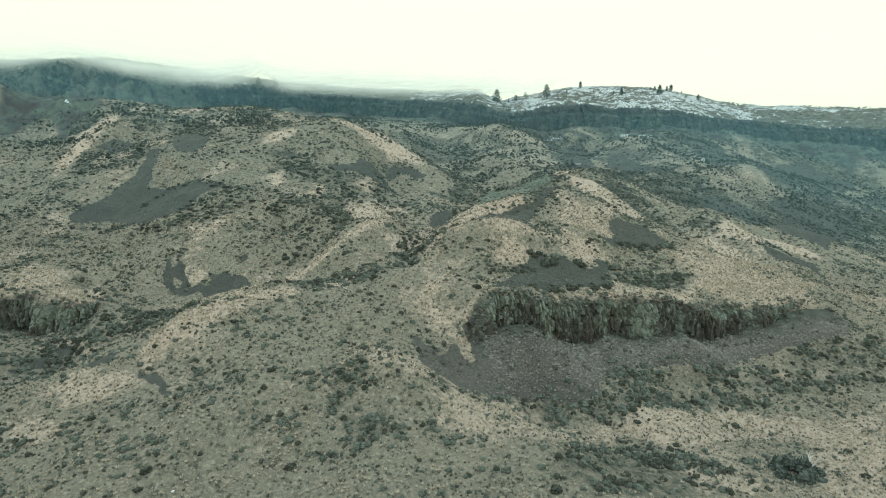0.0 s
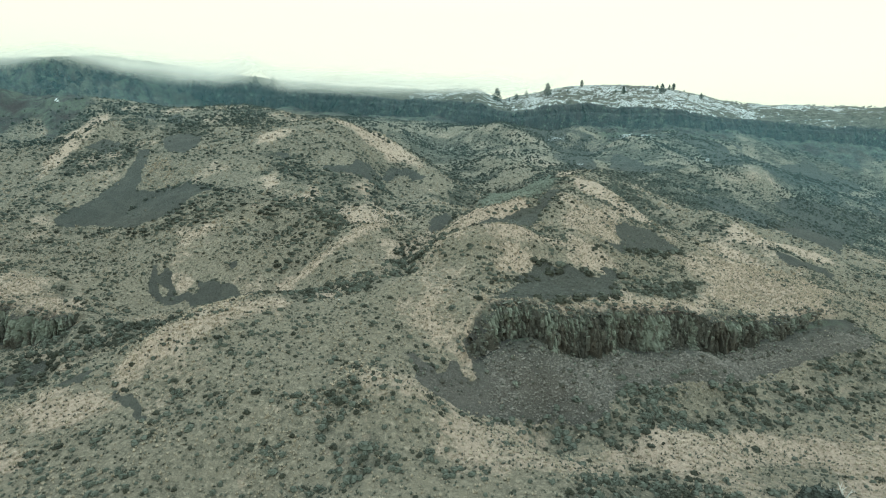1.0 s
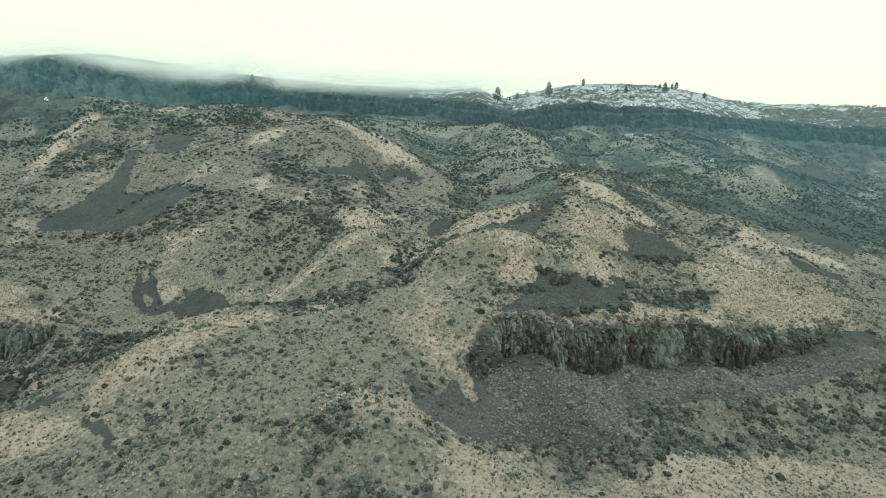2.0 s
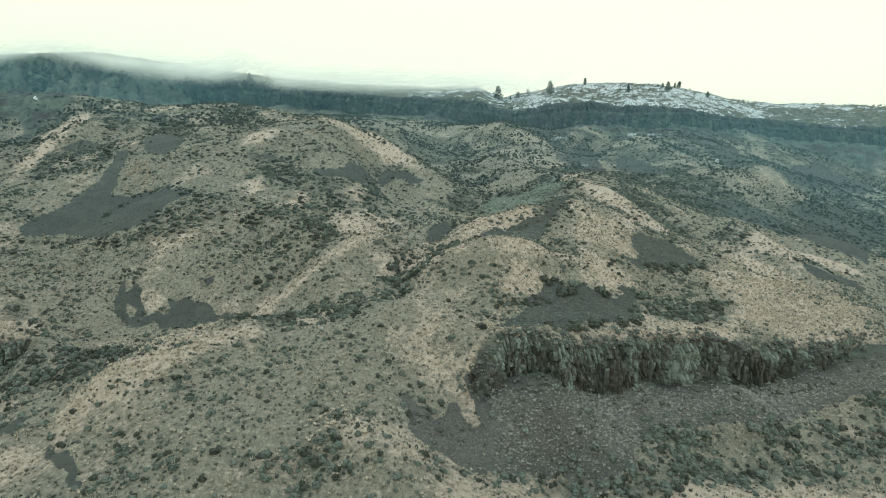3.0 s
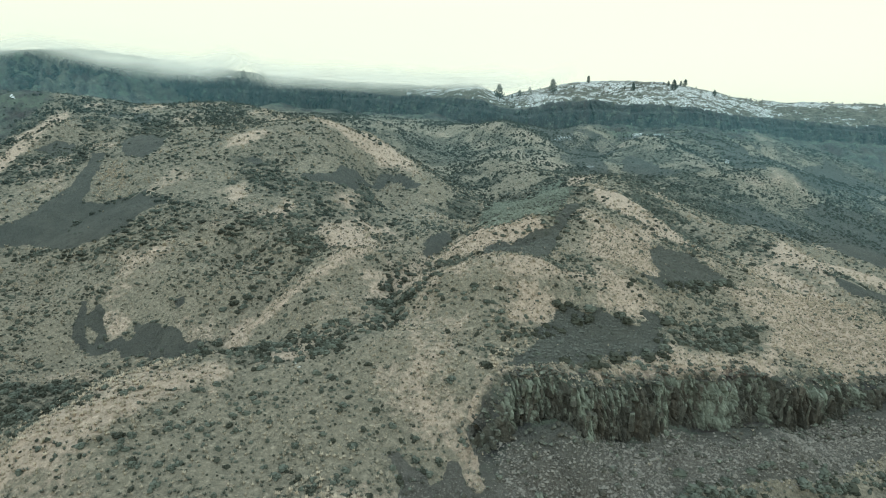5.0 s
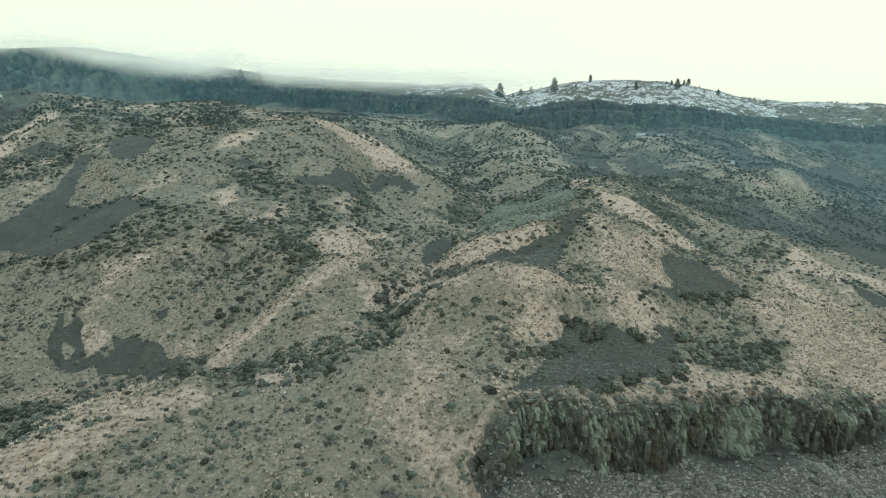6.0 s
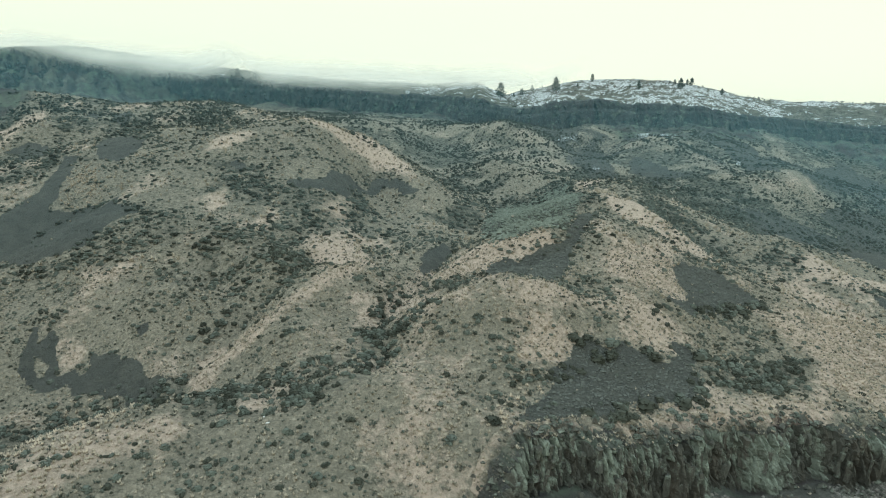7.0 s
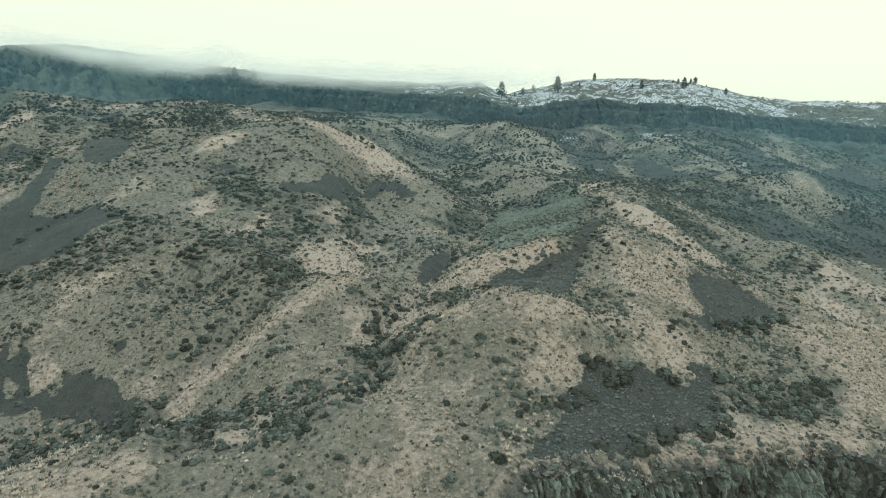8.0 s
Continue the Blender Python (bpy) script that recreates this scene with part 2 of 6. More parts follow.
# rock steps: x, y of the top edge, height
OUTCROP = [(4.2, 88.5, 0.0), (5.4, 92.0, 1.6), (6.6, 95.2, 4.2), (8.5, 97.4, 5.4), (13.0, 99.0, 6.2), (19.0, 100.8, 6.8), (25.4, 103.2, 7.2), (31.8, 105.0, 7.4), (40.6, 106.8, 7.4), (50.5, 111.0, 6.8), (59.0, 112.0, 5.2), (66.5, 113.0, 3.4), (80.0, 119.0, 1.6), (92, 122, 0)]
SIDE_OUTCROP = [(-125.0, 106.0, 6.5), (-105.0, 108.5, 7.2), (-92.0, 110.0, 7.4), (-82.0, 110.5, 7.2), (-76.5, 109.0, 5.8), (-72.5, 109.2, 3.8), (-69.5, 110.5, 1.4), (-67.5, 112.5, 0.0)]
# the rim: x, y of the edge, top, foot, crest behind it
RIM = [(-900, 500, 108, 86, 122), (-357, 477, 110, 86.5, 122), (-297, 477, 113.5, 86.5, 124), (-257, 486, 108, 85, 118), (-219, 502, 100, 80, 113), (-148, 507, 94, 75.5, 105), (-70, 503, 87, 69.5, 99), (-11, 487, 83, 66.5, 95), (29, 455, 78, 64, 94), (52, 443, 71.5, 62.5, 84), (76, 447, 77, 61, 89.5), (112, 451, 77.5, 61, 96), (160, 451, 76, 60, 96.5), (194, 459, 73, 60, 94), (230, 467, 68, 54.5, 89), (281, 476, 62.5, 50, 82), (335, 480, 61, 44.5, 81), (499, 480, 60, 38.5, 78), (1000, 500, 60, 38, 77)]


def rim_at(px):
    xs = [r[0] for r in RIM]
    return [np.interp(px, xs, [r[k] for r in RIM]) for k in (1, 2, 3, 4)]


# landforms (mounds, spurs, hollows), from near to far: x, y, half length, half width, turn, height
FORMS_ONE = [
    (-58, 48, 14, 5.4, 0, -1.46), (-5, 48, 8.4, 3.2, 0, 0.69), (24, 48, 24.3, 9.4, 0, 3.15), (58, 48, 24.3, 9.4, 72, 1.57),
    (26, 53, 9.1, 3.5, 0, -0.73), (-73, 63, 10.6, 4.1, 144, -1.39), (-24, 63, 10.6, 4.1, 72, -1.3), (-6, 63, 10.6, 4.1, 72, 1.56),
    (49, 63, 3.7, 3.7, 0, 0.6), (20, 69, 6.4, 2.5, 144, -0.49), (-36, 76, 6.9, 2.7, 144, -0.97), (-7, 76, 6.9, 2.7, 144, 2.86),
    (-78, 83, 22.6, 8.7, 0, 1.55), (-47, 83, 7.5, 2.9, 108, -1.06), (-31, 83, 22.6, 8.7, 144, 2.37), (-16, 83, 7.5, 2.9, 144, -1.63),
]
FORMS_TWO = [
    (8, 83, 4.7, 4.7, 0, -2.15), (16, 83, 7.5, 2.9, 72, -4.18), (16, 83, 13.6, 5.2, 144, -3.38), (47, 83, 13.6, 5.2, 36, -2.57),
    (17, 91, 8.2, 3.1, 144, 2.23), (25, 91, 8.2, 3.1, 144, 1.73), (42, 91, 8.2, 3.1, 36, -2.68), (68, 91, 14.7, 5.7, 144, -1.07),
    (101, 91, 42.5, 16.4, 0, -3.81), (-101, 100, 8.9, 3.4, 72, 1.52), (-83, 100, 9.9, 9.9, 0, 7.68), (-74, 100, 5.5, 5.5, 0, 0.97),
    (-37, 100, 16, 6.2, 72, 2.53), (18, 100, 8.9, 3.4, 72, 0.9), (28, 100, 16, 6.2, 36, 3.02), (46, 100, 5.5, 5.5, 0, 4.56),
]
FORMS_THREE = [
    (-120, 110, 6, 6, 0, -1.51), (-80, 110, 50.3, 19.3, 108, -9.27), (-60, 110, 9.7, 3.7, 144, -1.72), (-50, 110, 6, 6, 0, -2.17),
    (-40, 110, 9.7, 3.7, 36, -3.61), (0, 110, 9.7, 3.7, 144, -2.45), (0, 110, 29, 11.2, 36, 7.79), (30, 110, 9.7, 3.7, 108, 0.56),
    (70, 110, 9.7, 3.7, 0, 1.66), (120, 110, 17.4, 6.7, 0, -2.14), (-98, 121, 18.9, 7.3, 36, 2.8), (-87, 121, 6.5, 6.5, 0, 4.23),
    (-44, 121, 18.9, 7.3, 0, -6.58), (-22, 121, 10.5, 4, 0, 2.4), (11, 121, 10.5, 4, 0, 2.99), (44, 121, 10.5, 4, 0, -0.12),
]
FORMS_FOUR = [
    (-95, 132, 11.5, 4.4, 0, 0.51), (-59, 132, 11.5, 4.4, 72, -2.5), (-47, 132, 11.5, 4.4, 0, -2.14), (-24, 132, 11.5, 4.4, 108, 2.97),
    (12, 132, 11.5, 4.4, 144, 2.22), (24, 132, 11.5, 4.4, 72, -2.01), (71, 132, 11.5, 4.4, 72, -3.23), (119, 132, 34.4, 13.2, 0, -3.44),
    (-39, 145, 12.5, 4.8, 144, -2.92), (-26, 145, 12.5, 4.8, 144, 2.62), (0, 145, 12.5, 4.8, 72, -3.43), (26, 145, 12.5, 4.8, 0, -1.99),
    (116, 145, 12.5, 4.8, 36, -1.64), (-169, 159, 13.6, 5.2, 108, -1.75), (-127, 159, 13.6, 5.2, 108, -1.83), (-99, 159, 13.6, 5.2, 36, -1.9),
]
FORMS_FIVE = [
    (-56, 159, 8.4, 8.4, 0, 1.73), (0, 159, 13.6, 5.2, 36, -2.46), (70, 159, 24.5, 9.4, 72, 1.62), (84, 159, 8.4, 8.4, 0, -2.6),
    (113, 159, 13.6, 5.2, 36, -3.19), (-184, 174, 14.9, 5.7, 108, -2.67), (-154, 174, 14.9, 5.7, 108, 3.65), (-154, 174, 44.6, 17.1, 108, -10.08),
    (-107, 174, 26.7, 10.3, 72, -2.57), (-92, 174, 14.9, 5.7, 36, -3.28), (-15, 174, 14.9, 5.7, 108, -4.08), (0, 174, 26.7, 10.3, 36, -2.72),
    (15, 174, 14.9, 5.7, 144, -2.99), (31, 174, 26.7, 10.3, 72, 7.01), (46, 174, 26.7, 10.3, 72, 6.88), (92, 174, 14.9, 5.7, 108, 3.46),
]
FORMS_SIX = [
    (138, 174, 26.7, 10.3, 0, 2.55), (17, 191, 16.2, 6.2, 144, -8.64), (67, 191, 16.2, 6.2, 108, -3.39), (101, 191, 16.2, 6.2, 144, 2.43),
    (-201, 210, 31.9, 12.3, 108, -3.56), (-165, 210, 11, 11, 0, 1.81), (-55, 210, 11, 11, 0, 4.91), (-37, 210, 17.7, 6.8, 108, 2.22),
    (-18, 210, 17.7, 6.8, 108, -12.27), (0, 210, 31.9, 12.3, 72, -6.94), (18, 210, 17.7, 6.8, 36, -3.46), (91, 210, 17.7, 6.8, 36, -5.52),
    (-160, 230, 34.8, 13.4, 144, -3.17), (-140, 230, 19.3, 7.4, 36, 3.66), (-120, 230, 19.3, 7.4, 36, -3.54), (-60, 230, 19.3, 7.4, 0, 3.03),
]
FORMS_SEVEN = [
    (-60, 230, 100.5, 38.7, 144, 18.37), (-20, 230, 19.3, 7.4, 72, -3.52), (60, 230, 19.3, 7.4, 36, 5.28), (120, 230, 19.3, 7.4, 72, -6.8),
    (240, 230, 34.8, 13.4, 72, -2.93), (-196, 252, 13.1, 13.1, 0, -2.07), (44, 252, 21.1, 8.1, 72, 2.7), (65, 252, 13.1, 13.1, 0, 7.17),
    (131, 252, 23.6, 23.6, 0, -5.02), (175, 252, 38, 14.6, 72, -5.07), (-262, 276, 42.9, 42.9, 0, 24.53), (-215, 276, 23.1, 8.9, 36, 8.86),
    (-167, 276, 23.1, 8.9, 0, 8.98), (-72, 276, 41.5, 16, 144, 3.93), (0, 276, 14.3, 14.3, 0, -4.37), (24, 276, 23.1, 8.9, 108, -5.53),
]
FORMS_EIGHT = [
    (95, 276, 23.1, 8.9, 108, -4.02), (239, 276, 120, 46.2, 72, -23.12), (286, 276, 41.5, 16, 72, -7.09), (-313, 303, 25.2, 9.7, 108, 2.91),
    (-209, 303, 25.2, 9.7, 108, -5.29), (26, 303, 25.2, 9.7, 108, 7.77), (78, 303, 25.2, 9.7, 144, -2.25), (130, 303, 75.7, 29.1, 144, -4.54),
    (-342, 332, 30.8, 30.8, 0, 6.42), (-257, 332, 27.6, 10.6, 72, -4.71), (-228, 332, 49.6, 19.1, 0, -1.57), (-86, 332, 30.8, 30.8, 0, 8.1),
    (-29, 332, 17.1, 17.1, 0, -5.34), (0, 332, 49.6, 19.1, 72, -8.86), (29, 332, 27.6, 10.6, 0, -4.24), (171, 332, 27.6, 10.6, 36, 6.02),
]
FORMS_NINE = [
    (257, 332, 27.6, 10.6, 144, 2.92), (342, 332, 82.7, 31.8, 72, -16.74), (-218, 364, 30.2, 11.6, 0, 4.5), (-187, 364, 30.2, 11.6, 144, -8.66),
    (-31, 364, 30.2, 11.6, 144, 6.76), (125, 364, 30.2, 11.6, 108, 4.85), (187, 364, 54.3, 20.9, 144, 6.83), (374, 364, 30.2, 11.6, 36, -4.42),
    (-205, 399, 20.5, 20.5, 0, -15.64), (-102, 399, 59.4, 22.8, 36, 4.01), (0, 399, 33, 12.7, 72, -4.89), (34, 399, 33, 12.7, 144, 6.96),
    (102, 399, 33, 12.7, 36, -12.35), (307, 399, 20.5, 20.5, 0, -4.84), (-224, 438, 36.1, 13.9, 36, -11.81), (-149, 438, 22.4, 22.4, 0, -4.7),
]
FORMS_TEN = [
    (37, 438, 36.1, 13.9, 108, 7.83), (112, 438, 65, 25, 36, 5.37), (373, 438, 36.1, 13.9, 72, 2.16), (-490, 480, 118.5, 45.6, 108, -12.71),
    (-408, 480, 118.5, 45.6, 0, -5.62), (204, 480, 73.5, 73.5, 0, 15.98), (408, 480, 71.1, 27.3, 0, 17.7), (490, 480, 39.5, 15.2, 72, 8.43),
]
FORMS_ELEVEN = [
    (-11.9, 62.6, 13.1, 5.4, 45, -1.39), (-20.9, 75.1, 15.3, 6.3, 45, 2.14), (13.9, 75.1, 15.3, 6.3, 90, 3.83), (7.5, 82, 16.6, 6.8, 135, -3.86),
    (-30.1, 82, 16.6, 6.8, 135, -1.36), (37.6, 82, 16.6, 6.8, 90, 1.8), (60.2, 82, 16.6, 6.8, 45, -1.76), (-60.2, 82, 16.6, 6.8, 45, 1.16),
    (24.4, 89.6, 8.9, 8.9, 0, -3.66), (8.1, 89.6, 17.9, 7.3, 45, 2.27), (-73.1, 89.6, 8.9, 8.9, 0, -1.88), (-26.3, 97.7, 9.7, 9.7, 0, -0.78),
    (8.8, 97.7, 9.7, 9.7, 0, 1.63), (-66.3, 106.5, 20.8, 8.5, 0, 2.93),
]
FORMS_TWELVE = [
    (75.8, 106.5, 10.4, 10.4, 0, 1.09), (20.5, 115.9, 11.3, 11.3, 0, -1.95), (-81.9, 115.9, 22.5, 9.2, 45, 2.79), (-51.2, 115.9, 22.5, 9.2, 135, -2.33),
    (-40.9, 115.9, 22.5, 9.2, 90, 1.39), (-55.3, 126.2, 24.3, 9.9, 45, 1.79), (77.4, 126.2, 12.2, 12.2, 0, 2.43), (-77.4, 149.2, 28.4, 11.6, 0, -1.95),
    (0, 149.2, 28.4, 11.6, 45, 0.42), (77.4, 149.2, 28.4, 11.6, 0, 0.03), (25.8, 149.2, 14.2, 14.2, 0, 2.36), (0, 149.2, 28.4, 11.6, 90, 1.39),
    (41.8, 162.1, 30.6, 12.5, 135, -1.86),
]
FORMS_THIRTEEN = [
    (45.1, 176, 16.5, 16.5, 0, -3.01), (-30.1, 176, 16.5, 16.5, 0, -1.69), (120.3, 176, 33.1, 13.5, 0, -2.09), (-65, 191, 35.7, 14.6, 45, 1.26),
    (70.2, 207.3, 19.3, 19.3, 0, 3.89), (105.2, 207.3, 38.6, 15.8, 0, 2.91), (-56.8, 224.8, 41.7, 17, 135, -4.26), (-132.6, 224.8, 41.7, 17, 135, 1.89),
    (132.6, 224.8, 41.7, 17, 135, 2.38), (-20.5, 243.7, 45, 18.4, 90, 6.33), (20.5, 243.7, 45, 18.4, 90, -3.54), (20.5, 243.7, 22.5, 22.5, 0, -3.27),
    (194.8, 393.8, 71.4, 29.2, 90, -3.11),
]
FORMS_FOURTEEN = [
    (-88, 110, 13, 8, 0, -2.50), (-88, 96, 13, 8, 0, -1.15), (-96, 124, 13, 8, 0, -2.82), (-80, 103, 8, 6, 0, -4.79), (-112, 117, 8, 6, 0, -2.27), (-96, 96, 8, 6, 0, -4.58), (-88, 117, 8, 6, 0, -2.76), (-64, 117, 8, 6, 0, -0.31), (-72, 103, 8, 6, 0, -0.97),
]
FORMS = FORMS_ONE + FORMS_TWO + FORMS_THREE + FORMS_FOUR + FORMS_FIVE + FORMS_SIX + FORMS_SEVEN + FORMS_EIGHT + FORMS_NINE + FORMS_TEN + FORMS_ELEVEN + FORMS_TWELVE + FORMS_THIRTEEN + FORMS_FOURTEEN


# gullies: a line on the plan, depth, half width
GULLIES = [
    ([(-38.0, 120.5), (-34.6, 124.0), (-33.5, 130.5), (-31.9, 133.5), (-29.3, 136.1), (-26.9, 139.0), (-24.9, 143.1), (-21.5, 160.0)], 3.0, 4),
    ([(2.0, 140.0), (8.0, 137.5), (15.1, 143.5), (21.0, 147.6), (25.7, 151.6), (32.0, 162.5)], 2.6, 4),
    ([(-7.3, 105.7), (-7.6, 119.3), (-8.4, 131.0), (-7.2, 138.4), (-4.6, 143.0), (-1.5, 151.0), (2.1, 161.8), (4.5, 190.0)], 2.4, 4),
    ([(-78.0, 88.5), (-68.0, 93.0), (-60.0, 97.1), (-56.5, 103.5), (-53.0, 110.0), (-49.5, 116.0), (-44.0, 119.5), (-39.0, 122.0)], 2.2, 5),
    ([(-15.0, 65.7), (-15.3, 73.6), (-15.6, 80.1), (-13.1, 86.8)], 0.8, 3),
    ([(-83.9, 125.3), (-79.0, 120.8), (-74.8, 117.2), (-68.6, 115.6)], 1.4, 2.5),
    ([(-149.0, 207.5), (-148.6, 224.2), (-145.3, 240.9), (-152.9, 268.3)], 2.5, 6),
    ([(-45.1, 141.6), (-42.3, 147.5), (-37.5, 153.0), (-31.2, 160.8), (-25.7, 179.8)], 1.8, 6),
    ([(-21.4, 100.0), (-19.6, 108.5), (-13.9, 111.4), (-8.4, 116.5)], 1.2, 4),
    ([(-43.3, 170.8), (-32.2, 172.6), (-23.5, 174.2), (-15.6, 181.3)], 1.4, 5),
]
# sharp crests: a line on the plan, height, half width
CRESTS_NEAR = [
    ([(-34.0, 117.5), (-32.0, 121.5), (-29.3, 123.5), (-26.4, 125.6), (-23.2, 129.3), (-19.8, 134.0), (-16.4, 141.8), (-13.5, 158.0)], 1.3, 3.5),
    ([(-5.8, 122.0), (-3.0, 128.0), (2.1, 124.5), (6.0, 122.8), (11.9, 122.4), (18.0, 123.5), (24.4, 126.0), (30.0, 124.5)], 1.1, 4),
    ([(38.0, 183.0), (43.1, 184.6), (47.0, 181.7), (52.0, 178.5), (57.0, 172.0), (60.0, 160.0), (58.0, 148.0)], 1.5, 6),
    ([(-3.0, 141.0), (-0.8, 144.7), (2.6, 149.5), (5.6, 151.5), (8.9, 150.6), (12.5, 150.0), (18.3, 151.0), (23.0, 153.0)], 1.2, 3.5),
]
CRESTS_FAR = [
    ([(-150, 266), (-123, 267), (-106, 290), (-79, 294), (-50, 240), (-39, 228), (-28, 240), (-14, 231)], 1.6, 12),
    ([(-48, 84), (-42, 87.5), (-38, 90.5), (-33, 95), (-29, 98), (-25, 99)], 1.0, 6),
    ([(99, 395), (120, 387), (134, 361), (145, 346), (156, 338)], 4, 14),
    ([(136, 288), (167, 320), (196, 343), (218, 344), (278, 401)], 3, 14),
    ([(-46, 339), (-24, 388), (7, 419), (33, 396), (60, 370), (70, 327)], 3, 16),
]
CRESTS = CRESTS_NEAR + CRESTS_FAR


def gully_at(px, py, lines):
    """How deep the gullies cut (or how high the crests stand), and how near their line is (1 on it)."""
    cut, near = np.zeros(np.shape(px)), np.zeros(np.shape(px))
    for line, depth, half in lines:
        xs, ys = [p[0] for p in line], [p[1] for p in line]
        m = (px > min(xs) - 60) & (px < max(xs) + 60) & (py > min(ys) - 60) & (py < max(ys) + 60)
        if not np.any(m):
            continue
        d, run = along(px[m], py[m], line)
        n = len(line) - 1
        end = np.clip(run / 0.5, 0, 1) * np.clip((n - run) / 0.5, 0, 1)
        wander = 1.5 * fbm(px[m], py[m], 9, 2, 61)
        k = np.exp(-np.abs(d + wander) / half) * end
        cut[m] = np.maximum(cut[m], depth * k)
        near[m] = np.maximum(near[m], k)
    return cut, near


def rim_wobble(px):
    return 12 * fbm(px, px * 0, 34, 3, 5) + 6 * fbm(px, px * 0 + 40, 9, 2, 6)


def ragged_rim(px):
    """The rim with its notches above and the talus cones that climb its foot."""
    edge, top, foot, crest = rim_at(px)
    return edge, top + 3.0 * fbm(px, px * 0, 22, 3, 63), foot + 11 * fbm(px, px * 0, 40, 4, 64), crest


def ground_height(px, py, stepped=True):
    """The height of the ground, without its fine roughness."""
    edge, top, foot, crest = ragged_rim(px)
    below = np.minimum(py, edge)
    z = 13.597 + -0.08179 * np.clip(px, -600, 700) + 0.10265 * below + 0.00000245 * below * np.maximum(below, -300)
    for cx, cy, la, lb, turn, h in FORMS:
        c, s = math.cos(radians(turn)), math.sin(radians(turn))
        p = ((px - cx) * c + (below - cy) * s) / la
        q = ((below - cy) * c - (px - cx) * s) / lb
        z = z + h * np.exp(-0.5 * (p * p + q * q))
    z = z - gully_at(px, py, GULLIES)[0] + gully_at(px, py, CRESTS)[0]
    if stepped:
        z = z + bench(px, py, OUTCROP, 0.8, 22) + bench(px, py, SIDE_OUTCROP, 0.8, 22)
    # the rim: a steep face, broader and broken on the west butte
    d = py - edge - rim_wobble(px)
    wide = 7 + 26 * np.clip((-190 - px) / 60, 0, 1)
    back = foot + (z - foot) * np.clip((-d - wide + 3) / 60, 0, 1) ** 0.5
    z = np.where(d > -60 - wide, back, z)
    face = np.clip((d + wide - 3 + 0.35 * wide * fbm(px, py, 5, 3, 8)) / wide, 0, 1)
    up = top + (crest - top) * np.clip((d - 3) / 62, 0, 1) ** 0.8 - 6 * np.clip((d - 62) / 400, 0, 1)
    return np.where(face > 0, foot * (1 - face) + up * face, z)
# patches of the ground cover, as outlines on the plan
SCREE_ONE = {
    'dark hollow in the gully': [(-46.5, 80), (-43, 77.5), (-40, 75), (-37.5, 72.5), (-37.5, 71.5), (-40, 73), (-43, 76)],
    'shale under the west crown': [(-103, 220), (-102, 225), (-94, 223), (-88, 217.5), (-86.5, 208), (-88, 201.5), (-97.5, 209.5)],
    'shale beside the chute': [(-132, 225.5), (-127.5, 228), (-121.5, 224.5), (-115, 210.5), (-120.5, 209.5)],
}
SCREE_TWO = {
    'big scree chute and apron on the west spur': [(-108.5, 211), (-105, 211.5), (-102.5, 207.5), (-99.5, 198), (-96.5, 188.5), (-95.5, 184), (-92.5, 181.5), (-88, 181), (-83.5, 181), (-79, 178.5), (-78.5, 182), (-74.5, 178), (-70, 172.5), (-65.5, 170), (-68.5, 169), (-71.5, 168), (-72, 165), (-72.5, 162.5), (-73.5, 160.5), (-76.5, 160), (-79.5, 158.5), (-83, 158), (-86.5, 158.5), (-97.5, 167), (-103, 166.5), (-106, 165), (-109.5, 164.5), (-111, 167), (-110, 171.5), (-108, 175), (-105, 178.5), (-105.5, 181), (-104.5, 183.5), (-104.5, 186), (-104.5, 190), (-103.5, 193), (-104.5, 198), (-105, 203)],
    'shale hollow on the west rib': [(-135, 224), (-131.5, 226), (-127.5, 228), (-124, 227), (-123, 221.5), (-126, 220.5), (-132.5, 222.5)],
}
SCREE_THREE = {
    'hollow under the west crown': [(-119, 259.5), (-117, 265), (-112, 259), (-109, 250), (-110, 246), (-113.5, 248)],
    'patch of shale by the crown': [(-130.5, 260), (-127, 261.5), (-118.5, 252.5), (-119, 247)],
    'patch on the west spur': [(-53, 192), (-51.5, 193.5), (-48.5, 191.5), (-49, 189), (-51.5, 189)],
    'scree under the west crest': [(-37, 184.5), (-32.5, 185.5), (-29, 189), (-25.5, 208.5), (-20, 225.5), (-14.5, 222), (-9.5, 216.5), (-5.5, 214.5), (-8.5, 212.5), (-13.5, 216.5), (-17.5, 219.5), (-22.5, 212.5), (-22.5, 187.5), (-25.5, 185), (-29.5, 182.5), (-34, 181)],
    'hollow by the saddle': [(-3.5, 162), (-0.5, 166), (2, 170.5), (3, 164), (1.5, 161.5), (-1, 156), (-3.5, 150.5), (-4, 157)],
}
SCREE_FOUR = {
    'stone field behind the saddle': [(12.5, 205), (17, 216), (26, 264.5), (34.5, 256.5), (40, 256), (46, 252), (37.5, 194), (34, 188), (26, 159), (22.5, 153.5), (17.5, 151), (14, 150.5), (10.5, 149.5), (12, 201)],
    'dark chute': [(36, 182.5), (33, 163), (29, 157), (26, 150.5), (23, 141), (20.5, 134), (16.5, 125.5), (13, 128), (10, 131.5), (6.5, 132.5), (9.5, 144), (13, 145.5), (15, 145), (19, 147), (22, 149), (24.5, 151.5), (28, 159)],
    'scree on the round hill': [(43.5, 148.5), (48, 154.5), (51, 155), (54.5, 155.5), (56, 155), (57, 151.5), (59.5, 149), (60.5, 145.5), (58, 142.5), (55.5, 142.5), (50.5, 138.5), (46.5, 134.5), (42.5, 132.5), (40.5, 130.5), (37.5, 132.5), (37, 134), (39, 134), (41, 134), (42, 139.5)],
}
